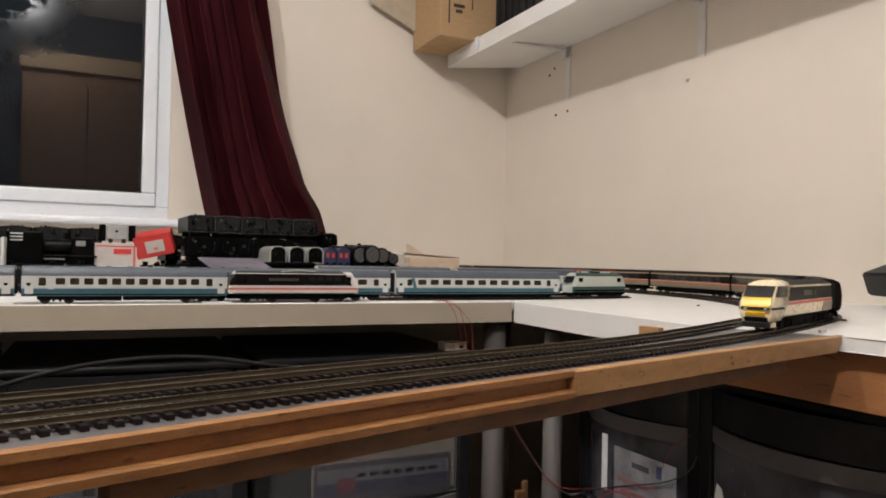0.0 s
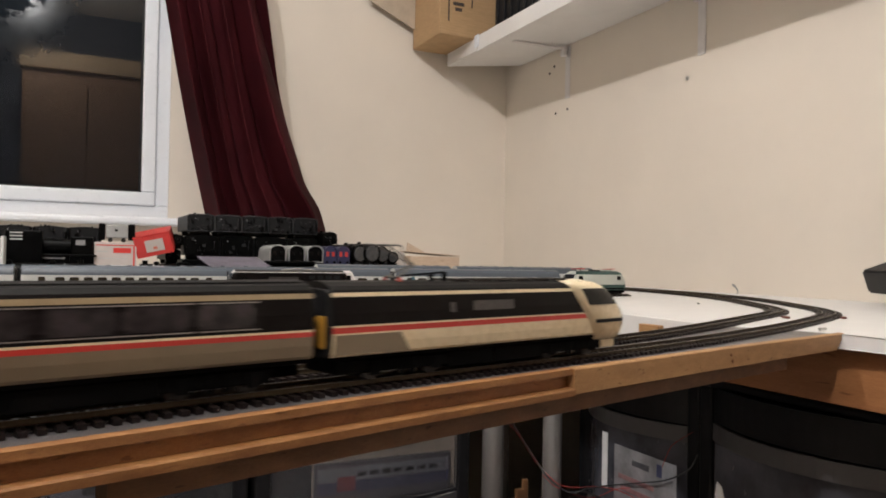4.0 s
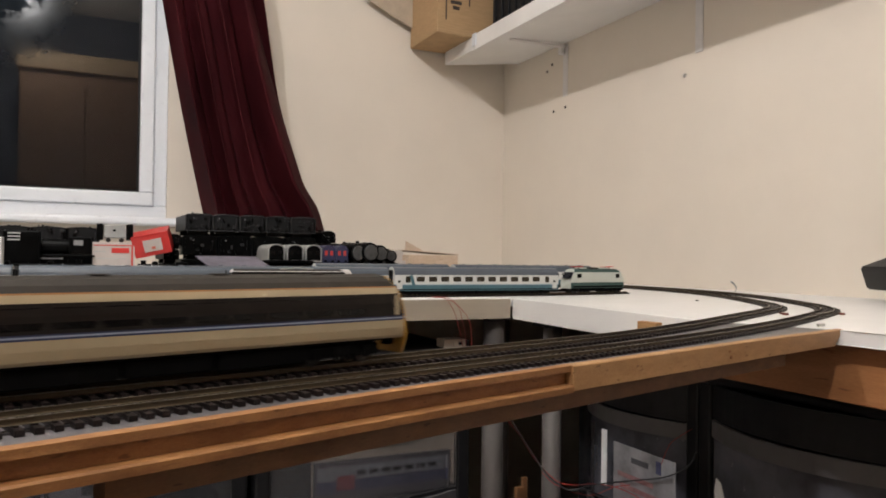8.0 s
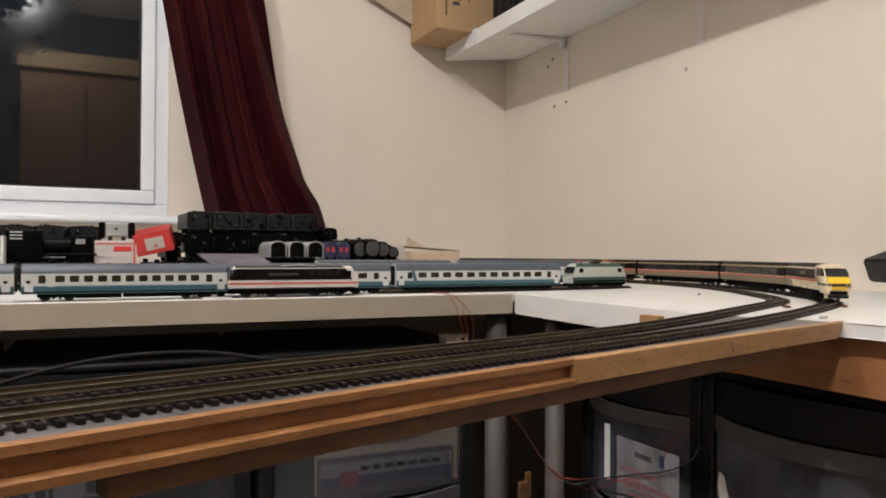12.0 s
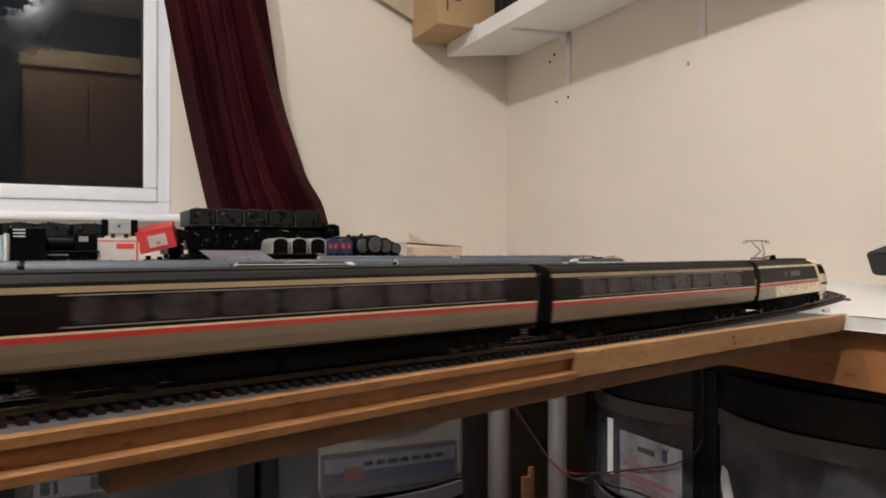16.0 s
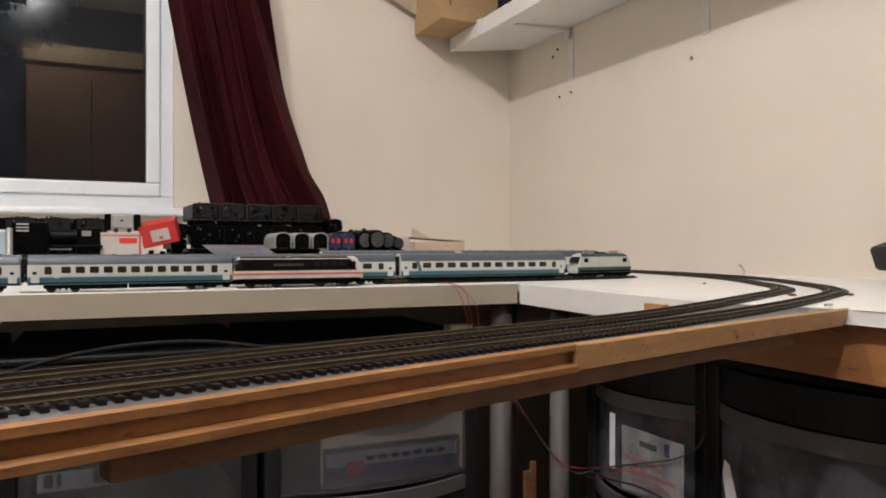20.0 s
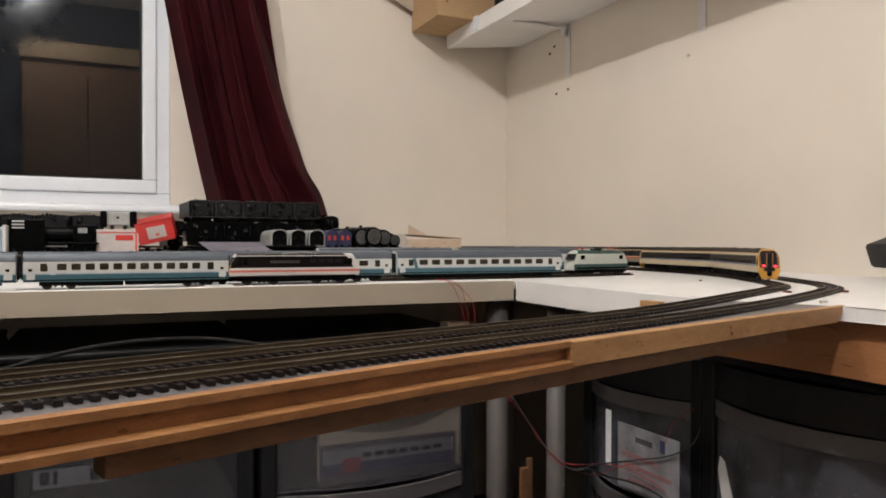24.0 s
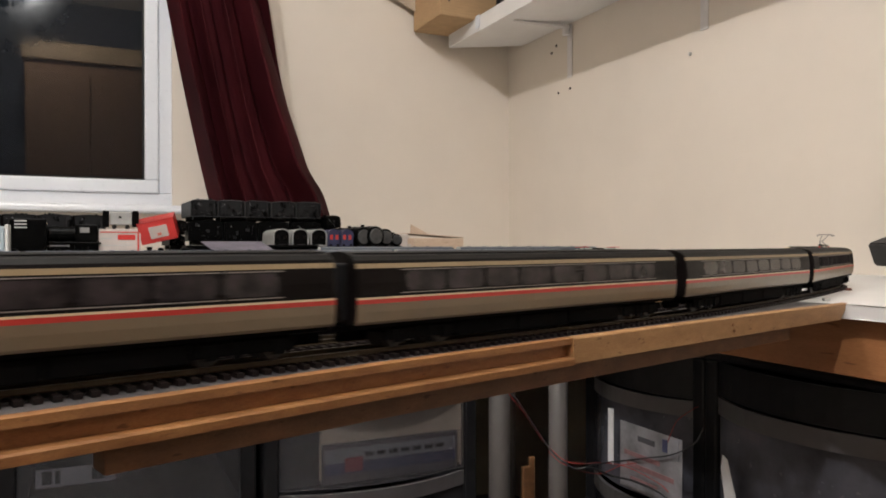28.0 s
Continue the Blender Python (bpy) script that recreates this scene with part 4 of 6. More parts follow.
def power_car(name, L, label, pantograph):
    """Wedge-fronted express vehicle; nose towards +x."""
    ob = empty(name)
    tagged(ob, label, "model locomotive" if pantograph else "model driving van", "express train")
    h = L / 2
    half = [(15.8, 12.6, 0), (16.9, 14.0, 0), (17.7, 19.0, 0), (18.0, 24.3, 1), (18.05, 27.3, 2), (18.05, 28.2, 3),
            (17.7, 34.0, 3), (16.6, 42.4, 4), (16.3, 44.4, 3), (15.4, 45.6, 5), (12.6, 47.6, 5), (7.5, 49.3, 5), (0.0, 50.0, 5)]
    rake = lambda z: h - 66 + (50 - z) * 0.80
    st = [(flat(-h), lambda z: 0.97), (flat(-h + 1.2), one), (flat(-h + 52), one), (rake, one)]
    body = part("body", hull(half, st, None, 3, 3), [M_WHITELIV, M_REDLIV, M_WHITELIV, M_DARKLIV, M_WHITELIV, M_ROOFDARK], ob,
                "white lower side, red stripe and charcoal upper side")
    bm = side_panel(-h + 1.5, -h + 46, 13.4, 23.6, 17.0, 0.9, 0.0, lean=-0.07)
    for v in bm.verts:
        if v.co.x > 0 or v.co.x > (-h + 30) * MM:
            v.co.x -= (v.co.z - 18 * MM) * 0.7
    for s in (0, 1):
        q = bm.copy()
        part("beige_panel", mirror(q) if s else q, M_GREYBEIGE, ob, "beige lower panel")
    bm.free()
    # white cab
    fx = nose_x(h)
    chalf = [(13.0, 8.0, 0), (15.2, 9.5, 0), (16.9, 14.0, 0), (17.7, 19.0, 0), (18.08, 24.3, 0), (18.1, 28.2, 0),
             (17.75, 34.0, 0), (16.7, 42.4, 0), (15.5, 45.6, 0), (12.7, 47.7, 0), (7.5, 49.4, 0), (0.0, 50.1, 0)]

    def sq_mid(k):
        return lambda z: 1.0 - k * (1.0 if z < 40 else 1.0 + (z - 40) * 0.03)

    def between(k):
        return lambda z: rake(z) * (1 - k) + (fx(z)) * k + 0.02

    cab_st = [(lambda z: rake(z) + 0.05, lambda z: 1.003), (between(0.55), lambda z: 1.0), (between(0.80), sq_mid(0.035)), (between(0.93), sq_mid(0.085)), (fx, sq_mid(0.17))]
    part("cab", hull(chalf, cab_st, None, 0, 0), M_WHITELIV, ob, "white wedge-shaped cab", smooth=True)
    sq = sq_mid(0.17)
    part("windscreen", patch(fx, -17.0, 17.0, 33.2, 44.0, sq, 0.5), M_SCREEN, ob, "dark raked windscreen")
    part("pillar", patch(fx, -0.3, 0.3, 33.4, 43.4, sq, 0.8), M_UNDER, ob)
    part("yellow_panel", patch(fx, -16.6, 16.6, 23.4, 32.4, sq, 0.45), M_YELLOW, ob, "warning yellow front panel")
    part("black_band", patch(fx, -16.5, 16.5, 20.6, 23.0, sq, 0.55), M_BLACKTRIM, ob, "black light band")
    for y in (-12.5, 10.5):
        part("headlight", patch(fx, y, y + 2.2, 21.0, 22.6, sq, 0.8, 2), M_LENS, ob, "clear headlight lens")
    part("lower_yellow", patch(fx, -11.5, 11.5, 14.4, 19.2, sq, 0.4), M_YELLOW, ob)
    part("coupler_recess", patch(fx, -13.5, 13.5, 8.3, 13.2, sq, 0.45), M_BLACKTRIM, ob, "black coupler recess")
    bm = box((h - 24) * MM, (h - 8) * MM, -13.5 * MM, 13.5 * MM, 2.4 * MM, 8.2 * MM, 1.0 * MM)
    part("snow_plough", bm, M_WHITELIV, ob, "white front valance")
    part("coupler_pocket", box((h - 7.9) * MM, (h - 3) * MM, -13.0 * MM, 13.0 * MM, 3.0 * MM, 8.1 * MM, 0.8 * MM), M_BLACKTRIM, ob, "black coupler pocket")
    prof_z, prof_y = [p[1] for p in chalf], [p[0] for p in chalf]

    def cab_side(z0, z1, xa, xb, lift=0.35, n=8, m=4):
        """A panel on the cab side between heights z0 and z1; xa, xb: its ends by height."""
        bm = bmesh.new()
        rows = []
        for j in range(m + 1):
            z = z0 + (z1 - z0) * j / m
            row = []
            for i in range(n + 1):
                x = xa(z) + (xb(z) - xa(z)) * i / n
                k = (x - rake(z)) / (fx(z) - rake(z))
                e = 1.0 if z < 40 else 1.0 + (z - 40) * 0.03
                q = float(np.interp(k, (0, 0.55, 0.80, 0.93, 1.0), (1.003, 1.0, 1 - 0.035 * e, 1 - 0.085 * e, 1 - 0.17 * e)))
                row.append(bm.verts.new((x * MM, (float(np.interp(z, prof_z, prof_y)) * q + lift) * MM, z * MM)))
            rows.append(row)
        for j in range(m):
            for i in range(n):
                bm.faces.new((rows[j][i], rows[j][i + 1], rows[j + 1][i + 1], rows[j + 1][i]))
        r = bmesh.ops.extrude_face_region(bm, geom=list(bm.faces))
        bmesh.ops.translate(bm, verts=[g for g in r["geom"] if isinstance(g, bmesh.types.BMVert)], vec=(0, -0.8 * MM, 0))
        return bm

    for s in (0, 1):
        bm = cab_side(33.0, 44.0, lambda z: h - 54 + (50 - z) * 0.62, lambda z: fx(z) - 2.6)
        part("cab_side_window", mirror(bm) if s else bm, M_PANE, ob, "dark wrap-round cab window")
        bm = cab_side(20.6, 23.0, lambda z: h - 36, lambda z: fx(z) - 0.6, 0.4, 8, 1)
        part("black_band", mirror(bm) if s else bm, M_BLACKTRIM, ob)
        for k, (x0, x1) in enumerate(((-h + 96, -h + 130),)):
            bm = side_panel(x0, x1, 33.0, 38.5, 17.6, 0.3, 0.3, lean=0.12)
            part("name_plate", mirror(bm) if s else bm, M_PLATE, ob, "grey name plate")
        bm = side_panel(-h + 78, -h + 82, 32.5, 38.0, 17.6, 0.3, 0.2, lean=0.12)
        part("crest", mirror(bm) if s else bm, M_PLATE, ob)
    g = part("gangway", box((-h - 3.4) * MM, -h * MM, -9.0 * MM, 9.0 * MM, 15 * MM, 43 * MM, 1 * MM), M_BLACKTRIM, ob, "black rubber gangway")
    if pantograph:
        endst = [(flat(-h - 2.6), lambda z: 0.90), (flat(-h - 0.05), lambda z: 0.985)]
        part("inner_end", hull([(y, min(z, 46.0), 0) for y, z, _ in half[:-3]] + [(0.0, 46.4, 0)], endst, None, 0, 0), M_BLACKTRIM, ob, "black blunt cab end")
        part("amber_panel", box((-h - 3.4) * MM, (-h - 2.5) * MM, -15.2 * MM, 15.2 * MM, 17 * MM, 33 * MM, 0.8 * MM), M_AMBER, ob, "amber yellow end panel")
        for y in (-9.5, 2.0):
            part("end_window", box((-h - 3.0) * MM, (-h - 2.5) * MM, y * MM, (y + 7.5) * MM, 34 * MM, 42 * MM), M_SCREEN, ob)
    underframe(ob, -h + 2, h - 30, [(-44, -8, 1.2), (-6, 38, 1.0), (-h + 4, -h + 22, 3.5)])
    for x in (-h + 50, h - 56):
        bogie(ob, x, 42, drop=1.6)
    if pantograph:
        for i in range(6):
            x = -h + 96 + i * 18
            part("roof_grille", box((x - 6.5) * MM, (x + 6.5) * MM, -8 * MM, 8 * MM, 49.0 * MM, 50.8 * MM, 0.4 * MM, seg=1), M_ROOFBROWN, ob)
        p = part("pantograph", tube([((-h + 50) * MM, -7 * MM, 51.5 * MM), ((-h + 50) * MM, 7 * MM, 51.5 * MM)], 0.9 * MM, 8), M_PANTO, ob, "raised single-arm pantograph")
        for y in (-6.5, 6.5):
            part("insulator", tube([((-h + 50) * MM, y * MM, 48.5 * MM), ((-h + 50) * MM, y * MM, 51.5 * MM)], 1.2 * MM, 8), M_REDLIV, p)
        knee = ((-h + 64) * MM, 0, 58.5 * MM)
        head = ((-h + 44) * MM, 0, 68.4 * MM)
        for y in (-5, 5):
            part("lower_arm", tube([((-h + 50) * MM, y * MM, 51.8 * MM), (knee[0], y * 0.3 * MM, knee[2])], 0.6 * MM, 6), M_PANTO, p)
            part("upper_arm", tube([(knee[0], y * 0.3 * MM, knee[2]), (head[0], y * MM, head[2])], 0.5 * MM, 6), M_PANTO, p)
        for dx in (-4, 4):
            w = [((-h + 44 + dx) * MM, y * MM, z * MM) for y, z in ((-11, 66.2), (-10, 68.2), (-8, 69.0), (8, 69.0), (10, 68.2), (11, 66.2))]
            part("collector_strip", tube(w, 0.5 * MM, 6), M_PANTO, p)
        part("head_bar", tube([((-h + 40) * MM, 0, 68.7 * MM), ((-h + 48) * MM, 0, 68.7 * MM)], 0.5 * MM, 6), M_PANTO, p)
        for x, z in ((74, 53.6), (84, 54.4)):
            part("roof_insulator", tube([((-h + x) * MM, -5 * MM, 49.4 * MM), ((-h + x) * MM, -5 * MM, z * MM)], 1.5 * MM, 8), M_UNDER, ob)
        part("busbar", tube([((-h + 52) * MM, -5 * MM, 52.4 * MM), ((-h + 74) * MM, -5 * MM, 53.8 * MM), ((-h + 84) * MM, -5 * MM, 54.6 * MM)], 0.6 * MM, 6), M_UNDER, ob)
    else:
        for i in range(4):
            x = -h + 40 + i * 38
            part("roof_vent", box((x - 6) * MM, (x + 6) * MM, -4 * MM, 4 * MM, 49.4 * MM, 50.6 * MM, 0.3 * MM, seg=1), M_ROOFDARK, ob)
    return ob


M_PANTO = mat("dull_grey_metal", (0.13, 0.12, 0.11), 0.5, metal=0.5, vary=0.2, scale=90)
M_PLATE = mat("grey_name_plate", (0.060, 0.052, 0.049), 0.3, vary=0.3, scale=300)


def sprinter_car(front):
    """Diesel unit car, cab at +x; cream and smoked-glass sides with blue lines."""
    ob = empty("railcar")
    tagged(ob, "cream diesel railcar with dark window band", "model railcar", "two-car unit")
    L = 288.0
    h = L / 2
    half = [(15.4, 11.6, 0), (16.7, 13.4, 0), (17.6, 18.0, 0), (17.95, 22.6, 1), (18.0, 23.6, 2), (18.0, 24.4, 1),
            (18.0, 25.2, 4), (18.0, 25.9, 4), (17.8, 33.0, 4), (17.2, 38.6, 0), (16.5, 42.2, 5), (16.2, 43.0, 6), (13.8, 46.0, 6), (9.0, 48.6, 6), (0.0, 50.2, 6)]
    cx = lambda z: h + float(np.interp(z, (4, 14, 26, 40, 50), (1.5, 1.0, -0.4, -4.5, -10)))
    st = [(flat(-h), lambda z: 0.975), (flat(-h + 1.2), one), (flat(h - 22), one), (lambda z: cx(z) - 8, one), (lambda z: cx(z) - 2.0, lambda z: 0.965), (cx, lambda z: 0.90)]
    part("body", hull(half, st, None, 4, 0), [M_CREAM, M_BLUELINE, M_SKYLINE, M_SKYLINE, M_BANDBROWN, M_BROWNLINE, M_ROOFBROWN], ob,
         "cream side with blue lines and a dark window band")
    for s in (0, 1):
        for i in range(11):
            x0 = -118 + i * 21.2
            bm = side_panel(x0, x0 + 18.5, 27.0, 36.6, 17.6, 0.5, 1.2, lean=0.07)
            part("window_pane", mirror(bm) if s else bm, M_PANE, ob, "smoked window pane")
        bm = side_panel(h - 8.5, h - 5.5, 25.5, 38.0, 17.2, 0.95, 0.8, lean=0.05)
        part("cab_door", mirror(bm) if s else bm, M_CREAM, ob, "cream cab door")
        bm = side_panel(-h + 3, -h + 13, 25.2, 38.2, 17.5, 0.5, 0.8, lean=0.07)
        part("door", mirror(bm) if s else bm, M_DARKLIV, ob, "dark vestibule door")
    # end: yellow surround, black centre with gangway, lamps
    fx = cx
    sq = lambda z: 0.90
    part("yellow_surround", patch(fx, -18.6, 18.6, 1.4, 49.0, lambda z: 0.90 * float(np.interp(z, (1.4, 4, 12, 36, 45, 50), (0.72, 0.76, 1.0, 1.0, 0.80, 0.45))), 0.5, 14), M_AMBER, ob, "warning yellow cab end")
    part("cab_glass", patch(fx, -16.6, 16.6, 20.0, 46.6, lambda z: 0.90 * float(np.interp(z, (20, 38, 43, 46), (1.0, 1.0, 0.88, 0.62))), 0.95, 10), M_SCREEN, ob, "black glazed cab end")
    part("gangway", box((h - 8) * MM, (h + 2.2) * MM, -4.6 * MM, 4.6 * MM, 12 * MM, 43.5 * MM, 1.0 * MM), M_BLACKTRIM, ob, "black gangway door")
    for y in (-4.5, 4.5):
        part("gangway_jamb", box((h + 2.2) * MM, (h + 2.8) * MM, (y - 0.7) * MM, (y + 0.7) * MM, 20 * MM, 42.5 * MM, 0.2 * MM, seg=1), M_BROWNLINE, ob, "brown gangway jamb")
    for y in (-15.0, 15.0):
        part("glass_edge", patch(fx, y - 0.5, y + 0.5, 22.0, 42.0, lambda z: 0.90, 1.3, 4), M_BROWNLINE, ob)
    for y in (-12.0, 8.0):
        part("lamp_cluster", patch(fx, y - 0.8, y + 4.8, 19.4, 24.6, sq, 1.5, 3), M_BLACKTRIM, ob)
        part("tail_lamp", patch(fx, y, y + 4.0, 21.4, 23.0, sq, 2.2, 2), M_TAIL, ob, "glowing red end lamp")
    part("coupler", box((h - 4) * MM, (h + 5) * MM, -2.6 * MM, 2.6 * MM, 6.0 * MM, 11.5 * MM, 0.6 * MM), M_UNDER, ob, "black coupler")
    part("coupler_recess", patch(fx, -9.5, 9.5, 14.0, 19.6, sq, 0.9, 3), M_BLACKTRIM, ob)
    part("coupler_recess", patch(fx, -4.2, 4.2, 7.0, 14.4, sq, 0.95, 3), M_BLACKTRIM, ob)
    part("inner_gangway", box((-h - 3.0) * MM, -h * MM, -9 * MM, 9 * MM, 14 * MM, 43 * MM, 1 * MM), M_BLACKTRIM, ob)
    underframe(ob, -h + 2, h - 8, [(-76, -24, 1.4), (-22, 22, 1.8), (24, 76, 1.2)])
    for x in (-100, 100):
        bogie(ob, x, 34, drop=1.6)
    for i in range(4):
        x = -90 + i * 60
        part("roof_vent", box((x - 4) * MM, (x + 4) * MM, -3 * MM, 3 * MM, 49.8 * MM, 50.8 * MM, 0.3 * MM, seg=1), M_ROOFBROWN, ob)
    return ob


CAR_PITCH, VAN_L, LOCO_L = 0.3125, 0.242, 0.248
RIDE = 0.0016                                # wheel sets reach this far below a vehicle's datum
van = power_car("driving_van", 242.0, "white-nosed express driving van with yellow front", False)
coaches = [intercity_coach()]
for _ in range(5):
    coaches.append(copy_thing(coaches[0], Matrix.Identity(4)))
engine = power_car("express_locomotive", 248.0, "charcoal electric locomotive with raised pantograph", True)
railcar_front = sprinter_car(True)
railcar_rear = sprinter_car(False)
tagged(railcar_rear, "cream diesel railcar with lit red tail lamps")


# ---- motion along the line ----
def ride(t_pos, half_base, gap, flip):
    """Pose of a vehicle whose middle is at arc length t_pos."""
    a = line(t_pos - half_base, gap(t_pos - half_base))[0]
    b = line(t_pos + half_base, gap(t_pos + half_base))[0]
    mid = (a + b) / 2
    ang = math.atan2(b.y - a.y, b.x - a.x) + (math.pi if flip else 0)
    return Matrix.Translation((mid.x, mid.y, rail_top(t_pos) + RIDE)) @ Matrix.Rotation(ang, 4, "Z")


EXPRESS_LAP, UNIT_LAP = 12.726, 13.40
INNER = [0.0]                                # length of the inner track by arc length of the outer
INNER_S = [S_LEFT + LOOP * i / 1600 for i in range(1601)]
for _i in range(1600):
    _a, _b = (line(q, inner_gap(q))[0] for q in (INNER_S[_i], INNER_S[_i + 1] - 1e-7))
    INNER.append(INNER[-1] + (_b - _a).length)


def express_tail(t):
    """Arc length of the joint between the last coach and the locomotive; the train slows as its nose takes the tight curve."""
    phase = (t + 6.6) % EXPRESS_LAP - 6.6
    lead = float(np.interp(phase, (-6.5, -2.2, -1.2, -0.8, -0.47, -0.2, 0.0, 0.3, 0.6, 1.0, 1.6, 2.0, 2.3, 2.6, 3.0, 3.6, 5.0),
                           (0, 0.14, 0.145, 0.115, 0.06, 0.006, -0.012, -0.008, -0.004, -0.008, 0, 0.003, 0.008, 0.006, 0.008, 0.008, 0)))
    return 0.4315 - LOOP / EXPRESS_LAP * (t - 3.5) - lead


def inner_s(d):
    """Arc length of the outer track beside the point d metres along the inner one."""
    return float(np.interp(d % INNER[-1], INNER, INNER_S))


UNIT_START = float(np.interp(0.2095, INNER_S, INNER))


def unit_s(t, back):
    """The unit drags a little in the tight curve and makes it up behind."""
    phase = (t - 8.0) % UNIT_LAP
    lag = float(np.interp(phase, (0, 1.3, 2.0, 2.5, 3.0, 3.6, 6.0, 11.0, UNIT_LAP), (-0.020, -0.012, 0.008, -0.05, -0.13, -0.185, -0.18, -0.020, -0.020)))
    return inner_s(UNIT_START + (t - 8.0) * INNER[-1] / UNIT_LAP + lag - back)


def motions():
    times = [round(i * 0.2, 3) for i in range(141)]
    # the express runs towards smaller arc lengths, van first; its last loco looks back
    at = -6 * CAR_PITCH
    plan = [(van, at - 0.004 - VAN_L / 2, True, 0.072)]
    for c in coaches:
        plan.append((c, at + CAR_PITCH / 2, True, 0.104))
        at += CAR_PITCH
    plan.append((engine, 0.004 + LOCO_L / 2, False, 0.072))
    for ob, back, flip, base in plan:
        walk(ob, [(t, ride(express_tail(t) + back, base, outer_gap, flip)) for t in times])
    for ob, back, flip in ((railcar_front, 0.145, False), (railcar_rear, 0.437, True)):
        walk(ob, [(t, ride(unit_s(t, back), 0.100, inner_gap, flip)) for t in times])


# ---- parked stock on the back table ----
siding("back_siding", [(0.425, 1.165), (0.5, 1.165), (0.60, 1.165), (0.70, 1.165), (0.86, 1.178), (0.93, 1.190), (0.985, 1.204)], "siding that bends at its end")
siding("third_siding", [(0.34, 1.290), (0.45, 1.290), (0.62, 1.292), (0.95, 1.310)], "siding behind the parked stock")


def parked(ob, x, y, yaw=0.0, z=RAIL_Z, size=(1, 1, 1)):
    ob.matrix_basis = pose(x, y, z, 0, 0, yaw) @ Matrix.Diagonal((*size, 1))


def grey_coach(length, door_end):
    """Pale grey and blue coach with a blue-grey roof and square windows."""
    ob = empty("parked_coach")
    tagged(ob, "grey and teal passenger coach with blue-grey roof", "model coach", "parked coaches")
    h = length / 2
    half = [(14.6, 9.0, 0), (15.4, 10.5, 0), (15.9, 18.2, 1), (16.0, 19.6, 2), (16.0, 24.0, 2), (15.7, 33.8, 3), (14.9, 37.4, 3), (13.6, 40.6, 3), (10.0, 43.8, 3), (5.0, 45.4, 3), (0.0, 46.0, 3)]
    st = [(flat(-h), lambda z: 0.96), (flat(-h + 1.5), one), (flat(h - 1.5), one), (flat(h), lambda z: 0.96)]
    part("body", hull(half, st, None, 2, 2), [M_TEAL, M_PALEBLUE, M_LTGREY, M_BLUEROOF], ob, "pale grey side above a teal lower band")
    n = 11
    pitch = (length - 74) / n
    for s in (0, 1):
        for i in range(n):
            x0 = -h + 40 + i * pitch
            bm = side_panel(x0, x0 + pitch * 0.66, 23.4, 31.4, 15.65, 0.5, 0.7, lean=0.03)
            part("window_pane", mirror(bm) if s else bm, M_BROWNPANE, ob, "brown tinted square window pane")
            bm = side_panel(x0 - 0.8, x0 + pitch * 0.66 + 0.8, 22.6, 32.2, 15.62, 0.3, 0.7, lean=0.03)
            part("window_frame", mirror(bm) if s else bm, M_STEELGREY, ob)
        for x0, w in ((-h + 6, 6), (-h + 20, 11), (h - 30, 11), (h - 12, 6)):
            bm = side_panel(x0, x0 + w * 0.8, 22.0, 31.8, 15.65, 0.5, 0.7, lean=0.03)
            part("end_window", mirror(bm) if s else bm, M_PANE if w < 8 else M_BROWNPANE, ob)
        for x0 in (-h + 4, h - 14):
            bm = side_panel(x0, x0 + 10, 12.0, 33.0, 15.9, 0.15, 0.5)
            part("door", mirror(bm) if s else bm, M_LTGREY, ob)
        bm = side_panel(-h + 32, -h + 38, 17.5, 33.5, 15.75, 0.3, 0.0)
        for v in bm.verts:
            v.co.x += (v.co.z - 17.5 * MM) * (0.5 if not s else -0.3)
        part("slanted_stripe", mirror(bm) if s else bm, M_LTGREY if not door_end else M_TEAL, ob, "slanted livery stripe")
    for x in (-h, h):
        s = 1 if x > 0 else -1
        part("gangway", box(min(x, x + s * 3) * MM, max(x, x + s * 3) * MM, -8 * MM, 8 * MM, 12 * MM, 41 * MM, 1 * MM), M_BLACKTRIM, ob, "black gangway")
    underframe(ob, -h + 2, h - 2, [(-h + 64, -10, 3.4), (-8, h - 64, 3.8)])
    for x in (-h + 42, h - 42):
        bogie(ob, x, 29)
    for i in range(9):
        x = -h + 24 + i * (length - 48) / 8
        part("roof_vent", box((x - 3) * MM, (x + 3) * MM, -2 * MM, 2 * MM, 45.6 * MM, 46.7 * MM, 0.3 * MM, seg=1), M_BLUEROOF, ob)
    return ob


M_STEELGREY = mat("window_frame_grey", (0.34, 0.34, 0.33), 0.4)
M_BROWNPANE = mat("brown_tinted_pane", (0.034, 0.027, 0.018), 0.15, vary=0.5, scale=70, spec=0.3)
c1 = grey_coach(264.0, False)
parked(c1, 0.043, 1.128, 0, 0.0006, (1, 1, 1.10))
tagged(c1, "grey and teal coach with a white slanted stripe")
copy_thing(c1, pose(-0.229, 1.128, 0.0006))
c2 = grey_coach(330.0, True)
parked(c2, 0.622, 1.165, 0, RAIL_Z - 0.004, (1, 1, 1.10))
tagged(c2, "grey and teal coach with a teal slanted stripe")
c3 = copy_thing(c2, pose(0.282, 1.166, 0.0006))
c4 = copy_thing(c2, pose(0.800, 1.293, RAIL_Z, 0, 0, 1.5))
c5 = copy_thing(c1, pose(0.49, 1.291, RAIL_Z))
for c in (c4, c5, c3):
    tagged(c, "grey coach with blue-grey roof behind other stock")


